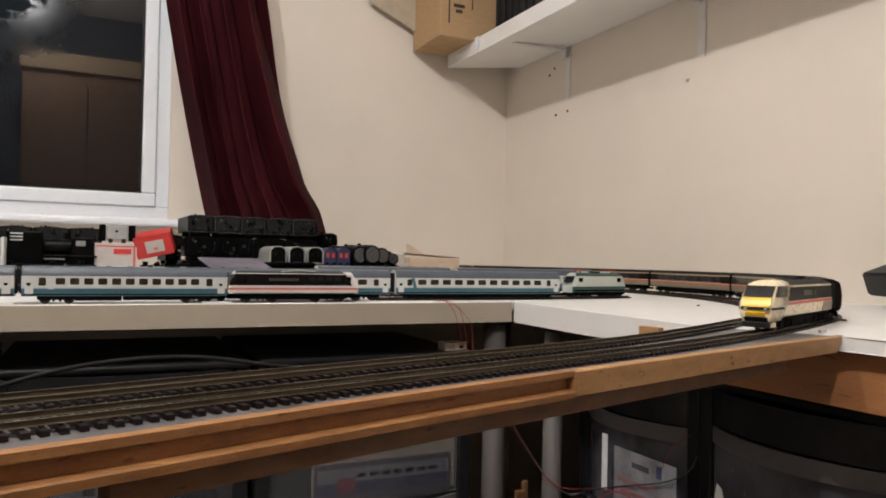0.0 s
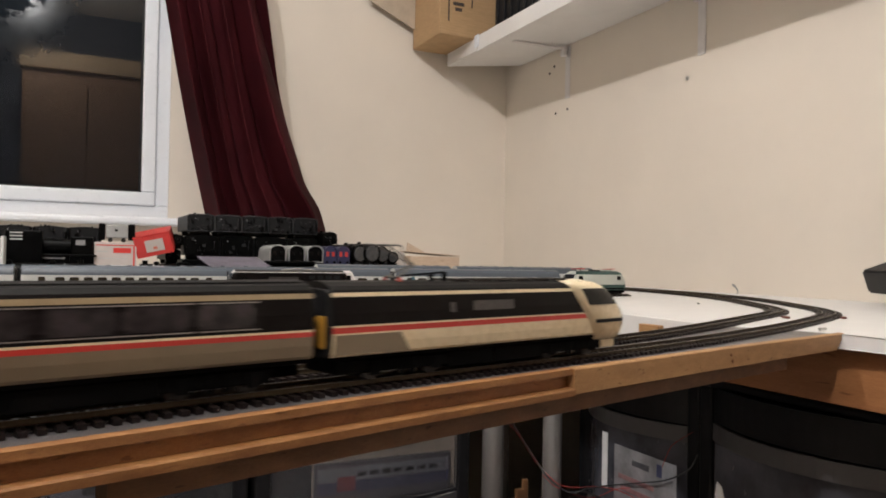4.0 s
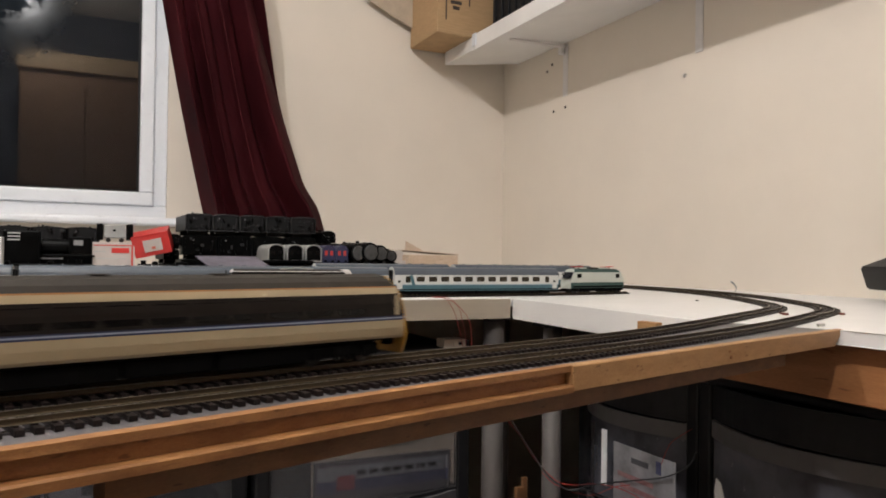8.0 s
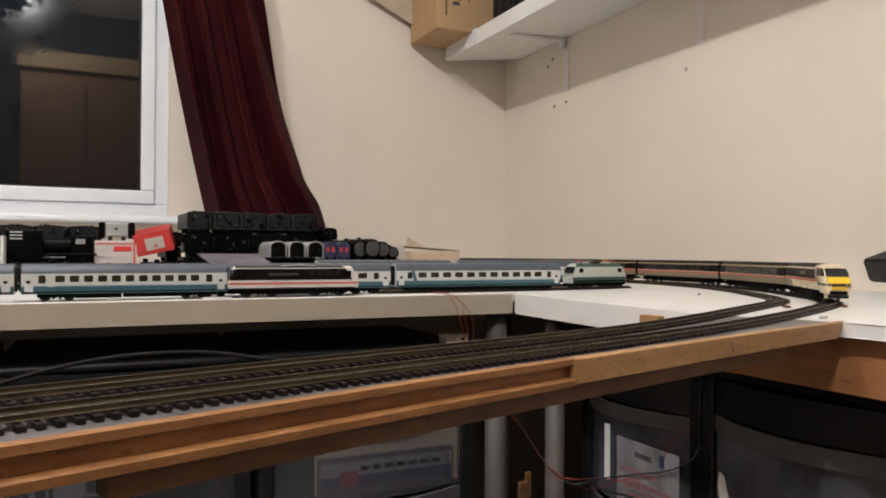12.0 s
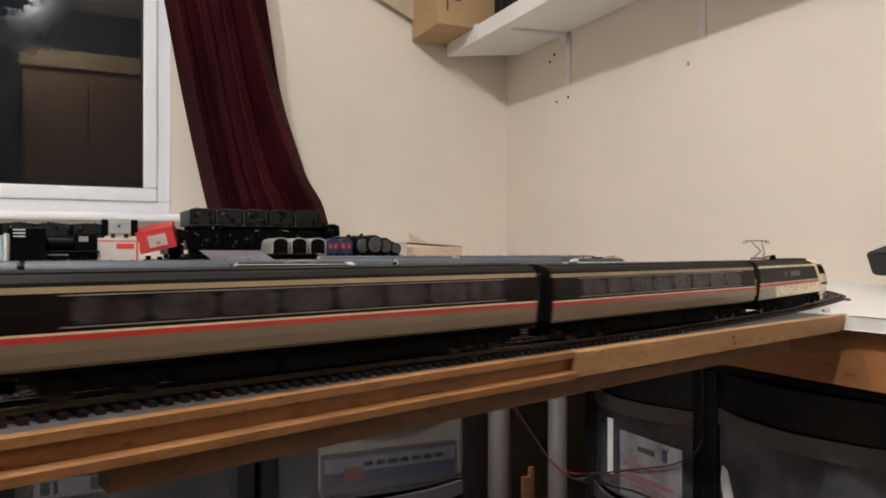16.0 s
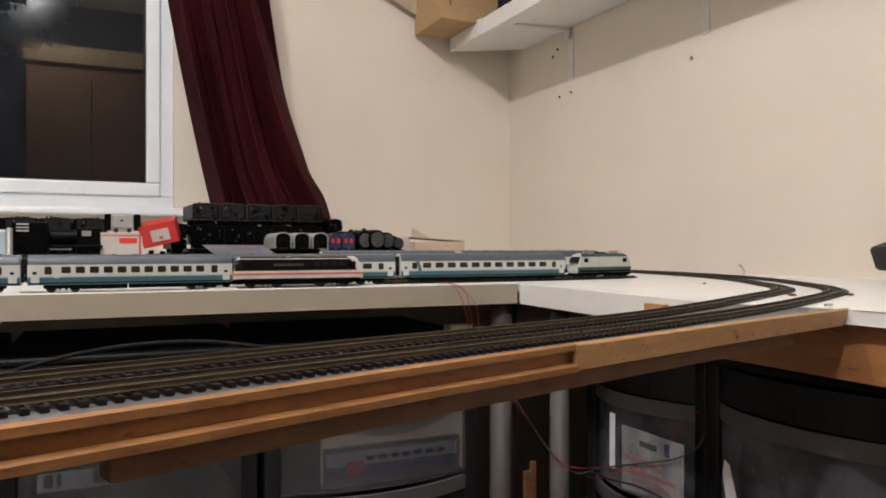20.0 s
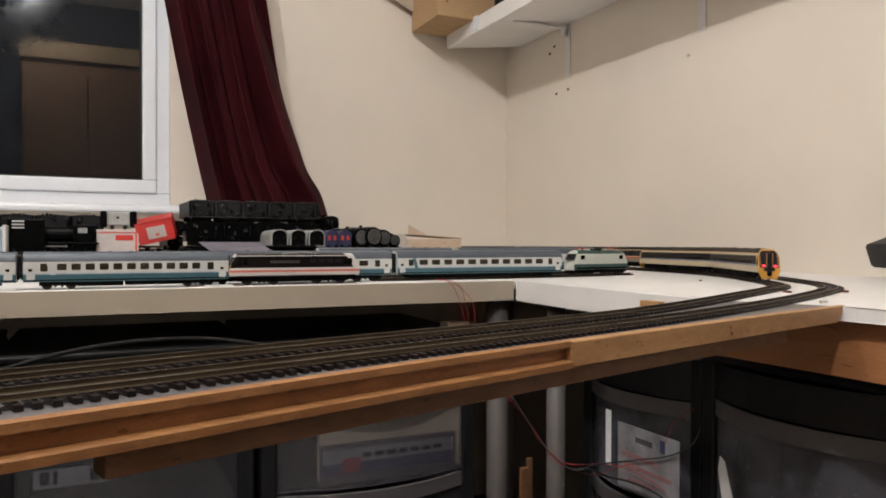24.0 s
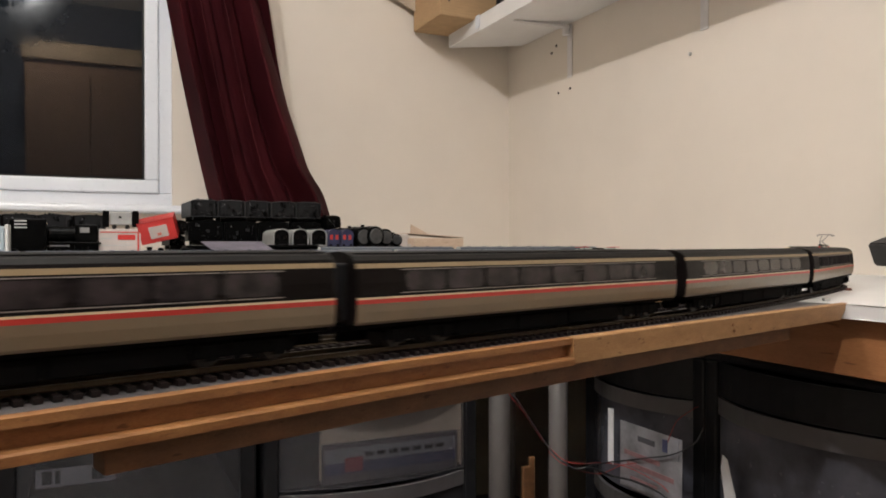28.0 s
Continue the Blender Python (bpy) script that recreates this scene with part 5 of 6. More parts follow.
def parked_electric():
    """Black, white and red electric locomotive with yellow ends."""
    ob = empty("parked_locomotive")
    tagged(ob, "black and white electric locomotive with red stripe", "model locomotive", "parked locomotives")
    L = 196.0
    h = L / 2
    half = [(14.4, 13.0, 0), (15.6, 14.5, 0), (16.2, 19.0, 1), (16.4, 22.3, 2), (16.4, 25.6, 3), (16.2, 30.0, 3), (15.4, 43.0, 4), (15.0, 44.0, 5), (10.0, 45.8, 5), (5, 46.6, 5), (0, 46.8, 5)]
    e = lambda s: (lambda z: s * (h + float(np.interp(z, (8, 20, 28, 40, 46), (-1.0, 0, -2.0, -7.5, -11)))))
    mid = lambda s: (lambda z: s * (h - 26 + (z - 30) * -0.25))
    bm = hull(half, [(e(-1), lambda z: 0.86), (lambda z: e(-1)(z) + 3, lambda z: 0.97), (mid(-1), one), (mid(1), one), (lambda z: e(1)(z) - 3, lambda z: 0.97), (e(1), lambda z: 0.86)], None, 4, 4)
    body = part("body", bm, [M_PALELIV, M_REDPALE, M_PALELIV, M_DARKLIV, M_PALELIV, M_ROOFBROWN], ob, "black upper side, white roofline and lower side")
    for s in (1, -1):
        if s > 0:
            cab_half = [(y + 0.25, z + (0.2 if z > 40 else 0), 0) for y, z, _ in half[3:-1]] + [(0, 47.0, 0)]
            bm = hull(cab_half, [(lambda z: h - 13 - (z - 30) * 0.62, one), (lambda z: e(1)(z) - 2.6, lambda z: 0.975), (lambda z: e(1)(z) + 0.15, lambda z: 0.865)], None, 0, 0)
            part("cab", bm, M_PALELIV, ob, "white raked cab")
        fx = (lambda z, s=s: h + float(np.interp(z, (8, 20, 28, 40, 46), (-1.0, 0, -2.0, -7.5, -11))))
        for nm, args, m, lb in (("yellow_end", (-13.5, 13.5, 15.5, 29.0), M_YELLOW, "yellow cab front"), ("windscreen", (-12.5, 12.5, 31.0, 41.5), M_SCREEN, "dark raked windscreen")):
            bm = patch(fx, args[0], args[1], args[2], args[3], lambda z: 0.95, 0.5)
            if s < 0:
                for v in bm.verts:
                    v.co.x = -v.co.x
            part(nm, bm, m, ob, lb)
        for k in (0, 1):
            bm = side_panel(s * (h - 19) - 6, s * (h - 19) + 6, 31.0, 39.5, 16.1, 0.6, 0.6)
            part("cab_side_window", mirror(bm) if k else bm, M_PANE, ob)
    for k in (0, 1):
        bm = side_panel(-40, 4, 32.5, 36.5, 15.9, 0.4, 0.3)
        part("name_plate", mirror(bm) if k else bm, M_PLATE, ob, "dull grey name plate")
        for i in range(4):
            bm = side_panel(20 + i * 13, 29 + i * 13, 33, 39, 15.75, 0.4, 0.3)
            part("side_grille", mirror(bm) if k else bm, M_BLACKTRIM, ob)
    underframe(ob, -h + 6, h - 6, [(-30, 30, 4.0)])
    for x in (-h + 46, h - 46):
        bogie(ob, x, 38)
    part("roof_pantograph", tube([(-0.02, -0.006, 0.0468), (0.01, 0, 0.0490), (0.035, 0.006, 0.0468)], 0.0007, 6), M_STEEL, ob, "folded pantograph")
    return ob


M_PALEGREY = mat("pale_grey_plastic", (0.50, 0.50, 0.49), 0.5)
M_PALELIV = mat("soft_white_livery", (0.66, 0.62, 0.60), 0.35, vary=0.06, scale=40)
M_REDPALE = mat("salmon_red_stripe", (0.62, 0.17, 0.12), 0.35)
pl = parked_electric()
parked(pl, 0.277, 1.128, 0, 0.0006, (1.03, 1, 1.0))


def parked_green():
    """Pale stone and green electric locomotive with sloping cabs."""
    ob = empty("parked_locomotive")
    tagged(ob, "pale stone and dark green electric locomotive", "model locomotive", "parked locomotives")
    L = 112.0
    h = L / 2
    half = [(14.0, 8.5, 0), (15.4, 10.5, 0), (15.8, 19.0, 1), (15.6, 30.0, 1), (14.6, 36.6, 2), (12.6, 39.8, 2), (8.0, 42.0, 2), (0, 42.8, 2)]
    e = lambda s: (lambda z: s * (h + float(np.interp(z, (8, 20, 26, 38, 43), (-1.0, 0, -2.0, -7.5, -13)))))
    bm = hull(half, [(e(-1), lambda z: 0.88), (lambda z: e(-1)(z) + 3, lambda z: 0.98), (lambda z: e(1)(z) - 3, lambda z: 0.98), (e(1), lambda z: 0.88)], None, 1, 1)
    part("body", bm, [M_GREEN, M_STONE, M_GREEN], ob, "stone grey upper body above dark green")
    for s in (1, -1):
        fx = (lambda z: h + float(np.interp(z, (8, 20, 26, 38, 43), (-1.0, 0, -2.0, -7.5, -13))))
        bm = patch(fx, -12, 12, 26.0, 36.5, lambda z: 0.97, 0.5)
        if s < 0:
            for v in bm.verts:
                v.co.x = -v.co.x
        part("windscreen", bm, M_SCREEN, ob, "dark sloping windscreen")
        for k in (0, 1):
            bm = side_panel(s * (h - 16) - 4, s * (h - 16) + 4, 27.0, 34.0, 15.4, 0.5, 0.5)
            part("cab_side_window", mirror(bm) if k else bm, M_PANE, ob)
    for i in range(3):
        x = -26 + i * 24
        part("roof_box", box((x - 8) * MM, (x + 8) * MM, -7 * MM, 7 * MM, 42.4 * MM, 44.8 * MM, 0.5 * MM, seg=1), M_STONE if i != 1 else M_ROOFBROWN, ob)
    for x in (-34, 30):
        p = part("pantograph", tube([((x - 9) * MM, -6 * MM, 45.6 * MM), ((x + 9) * MM, -6 * MM, 46.4 * MM), ((x + 9) * MM, 6 * MM, 46.4 * MM), ((x - 9) * MM, 6 * MM, 45.6 * MM)], 0.6 * MM, 6), M_REDLIV, ob, "folded red pantograph")
        for y in (-6, 6):
            part("insulator", tube([(x * MM, y * MM, 42.0 * MM), (x * MM, y * MM, 45.8 * MM)], 0.8 * MM, 6), M_UNDER, p)
    underframe(ob, -h + 4, h - 4, [(-14, 14, 3.8)])
    for x in (-32, 32):
        bogie(ob, x, 26)
    return ob


pg = parked_green()
parked(pg, 0.892, 1.184, 8.0, RAIL_Z - 0.002, (1.30, 1.05, 1.12))


# ---- clutter behind the parked stock ----
M_COAL = mat("worn_black_paint", (0.0018, 0.0019, 0.0020), 0.36, vary=0.5, scale=70, spec=0.07)
M_SILVER = mat("dull_silver_trim", (0.42, 0.43, 0.44), 0.35, metal=0.6, vary=0.15, scale=60)
M_DULLTRIM = mat("dull_dark_trim", (0.030, 0.031, 0.033), 0.4, metal=0.3, vary=0.3, scale=60)
M_NAVY = mat("navy_blue_paint", (0.03, 0.035, 0.085), 0.35)
M_BOXRED = mat("glossy_red_card", (0.62, 0.045, 0.04), 0.35, vary=0.06, scale=40, coat=0.3)
M_BOXWHITE = mat("white_printed_card", (0.54, 0.49, 0.46), 0.5, vary=0.06, scale=50)
M_PAPER = mat("white_paper", (0.80, 0.80, 0.80), 0.6, vary=0.03, scale=30)
M_LILAC = mat("lilac_grey_card", (0.15, 0.135, 0.17), 0.5, vary=0.3, scale=30)
M_BALSA = wood("pale_plywood", (0.64, 0.50, 0.38), (0.54, 0.41, 0.30), (2, 10, 10), 12)


def arch(w, h0, h1, n=8):
    """Outline of a wagon end: straight sides and an arched top."""
    pts = [(-w, 0), (w, 0), (w, h0)]
    for i in range(1, n):
        a = math.pi * i / n
        pts.append((w * math.cos(a), h0 + (h1 - h0) * math.sin(a)))
    pts.append((-w, h0))
    return pts


def end_prism(pts, y0, y1):
    bm = bmesh.new()
    a = [bm.verts.new((x, y0, z)) for x, z in pts]
    b = [bm.verts.new((x, y1, z)) for x, z in pts]
    bm.faces.new(a)
    bm.faces.new(b[::-1])
    n = len(pts)
    for i in range(n):
        bm.faces.new((a[i], a[(i + 1) % n], b[(i + 1) % n], b[i]))
    return bm


def end_on_wagon(m, w, h0, h1, length, body, face, label, trim=None, window=None):
    """A wagon or coach stored end-on: arched body, framed end, buffers and wheels."""
    ob = empty("stored_wagon", m)
    tagged(ob, label, "model wagon", "stored wagons")
    part("body", end_prism(arch(w, h0, h1), 0, length), body, ob)
    inner = [(x * 0.84, 0.003 + z * 0.88) for x, z in arch(w, h0, h1)]
    f = part("end_panel", end_prism(inner, -0.0012, -0.0001), face, ob)
    if trim is not None:
        ring = [(x * 1.0, -0.0018, z) for x, z in arch(w * 0.97, h0, h1 * 0.985)]
        part("end_frame", tube(ring + ring[:1], 0.0014, 6), trim, ob, "silver edged end frame")
    if window:
        for s in (-1, 1):
            part("end_window", box(s * w * 0.45 - w * 0.22, s * w * 0.45 + w * 0.22, -0.0022, -0.0012, h0 * 0.62, h0 * 1.0), window, f)
    for s in (-1, 1):
        part("buffer", tube([(s * w * 0.6, -0.006, 0.004), (s * w * 0.6, -0.0001, 0.004)], 0.0022, 8), M_UNDER, ob)
    if window is None:
        k = (m.translation.x * 977.0) % 1.0
        part("coupling", tube([(0, -0.007, 0.002), (0.002 * k, -0.0001, 0.003)], 0.0011, 6), M_DULLTRIM, ob)
        part("handrail", tube([(w * 0.7, -0.0026, h0 * 0.35), (w * 0.72, -0.003, h0 * (0.7 + 0.25 * k))], 0.0005, 5), M_DULLTRIM, ob)
        part("lamp_iron", box(-w * (0.2 + 0.5 * k), -w * (0.16 + 0.5 * k), -0.0034, -0.0013, h0 * 0.78, h0 * 0.86), M_SILVER if k > 0.35 else M_DULLTRIM, ob)
        part("roof_rib", tube([(-w * 0.9, length * 0.3, h0 * 1.02), (0, length * 0.3, h1 + 0.0008), (w * 0.9, length * 0.3, h0 * 1.02)], 0.0008, 5), body, ob)
        part("end_step", box(w * (0.1 - 0.8 * k), w * (0.3 - 0.8 * k), -0.0045, -0.0013, h0 * 0.25, h0 * 0.29), M_DULLTRIM, ob)
    rnd = random.Random(int(m.translation.x * 9973) + int(m.translation.z * 7919))
    for kind in range(7 if window is None else 0):
        bx, bz = rnd.uniform(-0.8, 0.7) * w, rnd.uniform(0.12, 0.85) * h0
        bw, bh = rnd.uniform(0.05, 0.30) * w, rnd.uniform(0.05, 0.25) * h0
        part("end_fitting", box(bx, bx + bw, rnd.uniform(-0.006, -0.003), -0.0013, bz, bz + bh, 0.0003, seg=1),
             (M_COAL, M_COAL, M_DULLTRIM, M_COAL, M_DULLTRIM, M_COAL, M_DULLTRIM)[kind], ob)
    for kind in range(3 if window is None else 0):
        xx = rnd.uniform(-0.7, 0.7) * w
        yy = length * rnd.uniform(0.05, 0.6)
        part("roof_fitting", tube([(xx, yy, h0), (xx, yy, h1 + rnd.uniform(0.001, 0.004))], rnd.uniform(0.0012, 0.003), 8), body, ob)
    for yy in (0.018, length - 0.018):
        part("axle", tube([(-w * 0.75, yy, -0.003), (w * 0.75, yy, -0.003)], 0.0055, 12), M_WHEEL, ob)
    return ob


def block_base(x0, x1, y0, y1, z1, label, material, name="storage_tray", cat="tray"):
    ob = empty(name)
    tagged(ob, label, cat)
    part("tray_base", box(x0, x1, y0, y1, 0.0006, z1 - 0.012, 0.002), material, ob)
    part("tray_rim", box(x0 - 0.002, x1 + 0.002, y0 - 0.002, y1 + 0.002, z1 - 0.0118, z1, 0.0015), material, ob)
    return ob


# black stock piled under the curtain
block_base(0.165, 0.470, 1.600, 1.80, 0.058, "low black tray full of dark stock", M_COAL)
for i in range(4):
    x = 0.200 + i * 0.071
    end_on_wagon(pose(x, 1.598, 0.067, 0, 0, (-3, 2, 0, 3)[i]), 0.0345, 0.038, 0.043, 0.15, M_COAL, M_COAL, "black wagon stacked in a dark pile")
for i in range(5):
    x = 0.198 + i * 0.0555
    end_on_wagon(pose(x, 1.604, 0.1185, 0, 0, (2, -2, 1, 3, -3)[i]), 0.0274, 0.0315, 0.0350, 0.14, M_COAL, M_BLACKTRIM,
                 "black wagon with dull grey edged end on top of a pile", trim=M_DULLTRIM)
end_on_wagon(pose(0.480, 1.612, 0.098, 0, 0, 8), 0.017, 0.020, 0.028, 0.10, M_COAL, M_COAL, "small black wagon beside a dark pile")
block_base(0.465, 0.500, 1.606, 1.74, 0.088, "black box under a small wagon", M_COAL, "black_box", "box")


block_base(0.132, 0.162, 1.625, 1.72, 0.050, "narrow black box of dark stock", M_COAL, "black_box", "box")
for z_, dx, yaw_ in ((0.0575, 0.0, 6), (0.0885, 0.003, -5)):
    end_on_wagon(pose(0.147 + dx, 1.628, z_, 0, 0, yaw_), 0.0155, 0.017, 0.022, 0.09, M_COAL, M_COAL, "small black wagon stacked beside a red box")


def lying_loco(x, y, z, length, yaw, label):
    """A black locomotive chassis laid across the table: boiler, cab, footplate, wheels and rods."""
    ob = empty("stored_locomotive", pose(x, y, z, 0, 0, yaw))
    tagged(ob, label, "model locomotive", "stored locomotives")
    h = length / 2
    part("footplate", box(-h, h, -0.016, 0.016, 0.014, 0.018, 0.001), M_COAL, ob)
    part("boiler", tube([(-h + 0.004, 0, 0.0335), (h * 0.45, 0, 0.0335)], 0.0145, 18), M_COAL, ob, "round black boiler")
    for k in range(4):
        xx = -h + 0.012 + k * (length * 0.16)
        part("boiler_band", tube([(xx, 0, 0.0335), (xx + 0.0016, 0, 0.0335)], 0.0150, 18), M_SILVER if k == 1 else M_COAL, ob)
    part("chimney", tube([(-h + 0.014, 0, 0.046), (-h + 0.014, 0, 0.0545)], [0.0042, 0.0055], 12), M_COAL, ob)
    part("dome", tube([(-h * 0.3, 0, 0.046), (-h * 0.3, 0, 0.051), (-h * 0.3, 0, 0.053)], [0.006, 0.0055, 0.003], 12), M_COAL, ob)
    part("cab", box(h * 0.45, h * 0.92, -0.0165, 0.0165, 0.018, 0.052, 0.002), M_COAL, ob)
    part("cab_window", box(h * 0.55, h * 0.75, -0.0172, -0.0165, 0.036, 0.046, 0.0), M_SILVER, ob)
    for k in range(3):
        xx = -h * 0.45 + k * length * 0.19
        for s in (-1, 1):
            w = part("wheel", tube([(xx, s * 0.0085, 0.0105), (xx, s * 0.0115, 0.0105)], 0.0105, 20), M_COAL, ob)
            part("hub", tube([(xx, s * 0.0116, 0.0105), (xx, s * 0.013, 0.0105)], 0.0022, 8), M_SILVER, w)
    part("coupling_rod", box(-h * 0.5, h * 0.32, -0.0146, -0.0134, 0.0095, 0.0115), M_SILVER, ob, "bright coupling rod")
    for s in (-1, 1):
        part("buffer", tube([(-h - 0.006, s * 0.0095, 0.0165), (-h, s * 0.0095, 0.0165)], 0.003, 10), M_SILVER, ob)
    return ob


block_base(-0.36, 0.000, 1.575, 1.66, 0.046, "black tray with stored stock", M_COAL)
lying_loco(-0.080, 1.592, 0.0465, 0.165, 0, "black steam locomotive stored on a black tray")
lying_loco(-0.255, 1.596, 0.0465, 0.165, 0, "black steam locomotive stored on a black tray")
lying_loco(-0.095, 1.500, 0.0006, 0.170, 180, "black steam locomotive standing behind parked coaches")
lying_loco(-0.30, 1.500, 0.0006, 0.170, 0, "black steam locomotive standing behind parked coaches")
block_base(-0.20, 0.02, 1.69, 1.78, 0.090, "dark tray below the window sill", M_COAL)
bars = empty("black_wagon_side")
tagged(bars, "black crate with pale bars printed on it", "crate")
part("crate_body", box(-0.150, -0.090, 1.552, 1.573, 0.0468, 0.108, 0.002), M_COAL, bars)
for k in range(3):
    part("pale_bar", box(-0.142, -0.122, 1.5508, 1.552, 0.090 + k * 0.006, 0.0925 + k * 0.006), M_PALEGREY, bars)

block_base(-0.36, 0.004, 1.675, 1.75, 0.075, "dark tray under stacked black wagons", M_COAL)
for i in range(6):
    end_on_wagon(pose(-0.335 + i * 0.063, 1.678, 0.0840, 0, 0, (2, -2, 3, 0, -3, 1)[i]), 0.0312, 0.034, 0.0365, 0.07, M_COAL, M_BLACKTRIM, "black wagon stacked behind dark locomotives")

# pale blue case at the west edge
pc = empty("pale_case")
tagged(pc, "pale blue-grey plastic case standing on end", "case")
part("case_body", box(-0.235, -0.146, 1.440, 1.475, 0.0006, 0.091, 0.004), M_PALEBLUE, pc)
part("case_edge", box(-0.1458, -0.140, 1.438, 1.477, 0.0006, 0.094, 0.002), M_PALEGREY, pc, "grey case edge")


def printed_box():
    ob = empty("white_model_box")
    tagged(ob, "white card model box with red print", "box")
    x0, x1, y0, y1, z0, z1 = -0.002, 0.074, 1.585, 1.625, 0.040, 0.090
    part("carton", box(x0, x1, y0, y1, z0, z1, 0.0008), M_BOXWHITE, ob)
    part("red_edge", box(x1 - 0.006, x1 - 0.003, y0 - 0.0008, y0, z0 + 0.002, z1 - 0.005), M_BOXRED, ob)
    part("red_edge", box(x0 + 0.002, x1 - 0.003, y0 - 0.0008, y0, z1 - 0.007, z1 - 0.005), M_BOXRED, ob)
    part("red_logo_bar", box(x0 + 0.034, x0 + 0.066, y0 - 0.0009, y0, z1 - 0.021, z1 - 0.011), M_BOXRED, ob, "plain red logo bar")
    part("grey_print", box(x0 + 0.004, x0 + 0.024, y0 - 0.0008, y0, z1 - 0.020, z1 - 0.017), M_PALEGREY, ob)
    part("grey_print", box(x0 + 0.004, x0 + 0.060, y0 - 0.0008, y0, z1 - 0.033, z1 - 0.031), M_PALEGREY, ob)
    base = block_base(-0.004, 0.13, 1.580, 1.66, 0.0395, "dark brown card tray under model boxes", M_COAL)


printed_box()


def red_box():
    ob = empty("red_model_box", pose(0.106, 1.580, 0.0820, 14, -13, -12) @ Matrix.Scale(1.1, 4))
    tagged(ob, "red card model box with white label, tilted", "box")
    part("carton", box(-0.032, 0.032, 0.0, 0.050, -0.016, 0.023, 0.001), M_BOXRED, ob)
    part("label", box(-0.014, 0.018, -0.0008, 0.0, -0.008, 0.014), M_BOXWHITE, ob, "white label with small mark")
    part("label_mark", box(-0.001, 0.006, -0.0013, -0.0008, -0.004, 0.001), M_REDPALE, ob)
    part("lid_flap", box(-0.032, 0.032, -0.0006, 0.050, 0.0231, 0.0240), M_BOXRED, ob)


red_box()
lying_loco(0.125, 1.560, 0.0006, 0.10, 0, "small dark tank locomotive under a tilted red box")

gw = empty("grey_wagon", pose(0.038, 1.600, 0.0945))
tagged(gw, "small pale grey van standing on a white box", "model wagon")
part("van_body", box(-0.020, 0.020, -0.012, 0.012, 0.004, 0.030, 0.002), M_STEELGREY, gw)
part("door_hole", box(-0.004, 0.001, -0.0126, -0.012, 0.017, 0.021), M_UNDER, gw)
for s in (-1, 1):
    part("end_frame", box(s * 0.027 - 0.006, s * 0.027 + 0.006, -0.013, 0.013, 0.000, 0.032, 0.002), M_UNDER, gw, "black end frame")
    part("axle", tube([(s * 0.012, -0.010, 0.0), (s * 0.012, 0.010, 0.0)], 0.0045, 10), M_WHEEL, gw)

# silver ended and navy coaches, tank wagons
block_base(0.30, 0.475, 1.485, 1.62, 0.048, "dark tray holding coaches end-on", M_COAL)
for i in range(3):
    end_on_wagon(pose(0.334 + i * 0.0385, 1.487, 0.0570), 0.0170, 0.022, 0.0345, 0.13, M_STEELGREY, M_UNDER, "pale grey coach stored end-on", trim=M_STEELGREY, window=M_PANE)
for i in range(2):
    end_on_wagon(pose(0.444 + i * 0.0285, 1.489, 0.0540), 0.0130, 0.026, 0.0375, 0.13, M_NAVY, M_NAVY, "navy coach with red ends stored end-on", trim=M_NAVY, window=M_REDLIV)
tl = empty("trailing_bar")
tagged(tl, "black bar lying before the coaches", "model part")
part("bar_body", tube([(0.300, 1.480, 0.053), (0.308, 1.480, 0.056), (0.405, 1.480, 0.056), (0.412, 1.480, 0.053)], 0.0035, 8), M_COAL, tl)


def tank_wagon(m, r, length, label):
    ob = empty("tank_wagon", m)
    tagged(ob, label, "model wagon", "tank wagons")
    part("tank", tube([(0, -0.002, r), (0, 0.0, r), (0, length, r), (0, length + 0.002, r)], [r * 0.8, r, r, r * 0.8], 20), M_COAL, ob, smooth=False)
    part("end_ring", tube([(0, -0.0035, r), (0, -0.002, r)], [r * 0.72, r * 0.78], 20), M_SILVERDARK, ob)
    for yy in (0.2, 0.5, 0.8):
        part("tank_band", tube([(0, length * yy, r), (0, length * yy + 0.002, r)], r * 1.03, 20), M_UNDER, ob)
    part("chassis", box(-r * 0.8, r * 0.8, 0.002, length - 0.002, -0.004, 0.0005), M_UNDER, ob)
    part("filler", tube([(0, length * 0.5, 2 * r - 0.001), (0, length * 0.5, 2 * r + 0.004)], 0.004, 10), M_COAL, ob)
    return ob


M_SILVERDARK = mat("dark_worn_metal", (0.06, 0.06, 0.062), 0.35, metal=0.3, vary=0.3, scale=90)
block_base(0.492, 0.590, 1.500, 1.64, 0.052, "dark tray holding tank wagons", M_COAL)
tank_wagon(pose(0.512, 1.500, 0.0565, 0, 0, 18), 0.020, 0.10, "black tank wagon on a dark tray")
tank_wagon(pose(0.541, 1.502, 0.0565, 0, 0, 12), 0.0215, 0.11, "black tank wagon with riveted end")
tank_wagon(pose(0.571, 1.520, 0.0565, 0, 0, 8), 0.0190, 0.11, "black tank wagon on a dark tray")
tank_wagon(pose(0.604, 1.540, 0.0565, 0, 0, -10), 0.0135, 0.08, "small black tank wagon")
block_base(0.592, 0.625, 1.530, 1.63, 0.052, "dark block under a tank wagon", M_COAL)


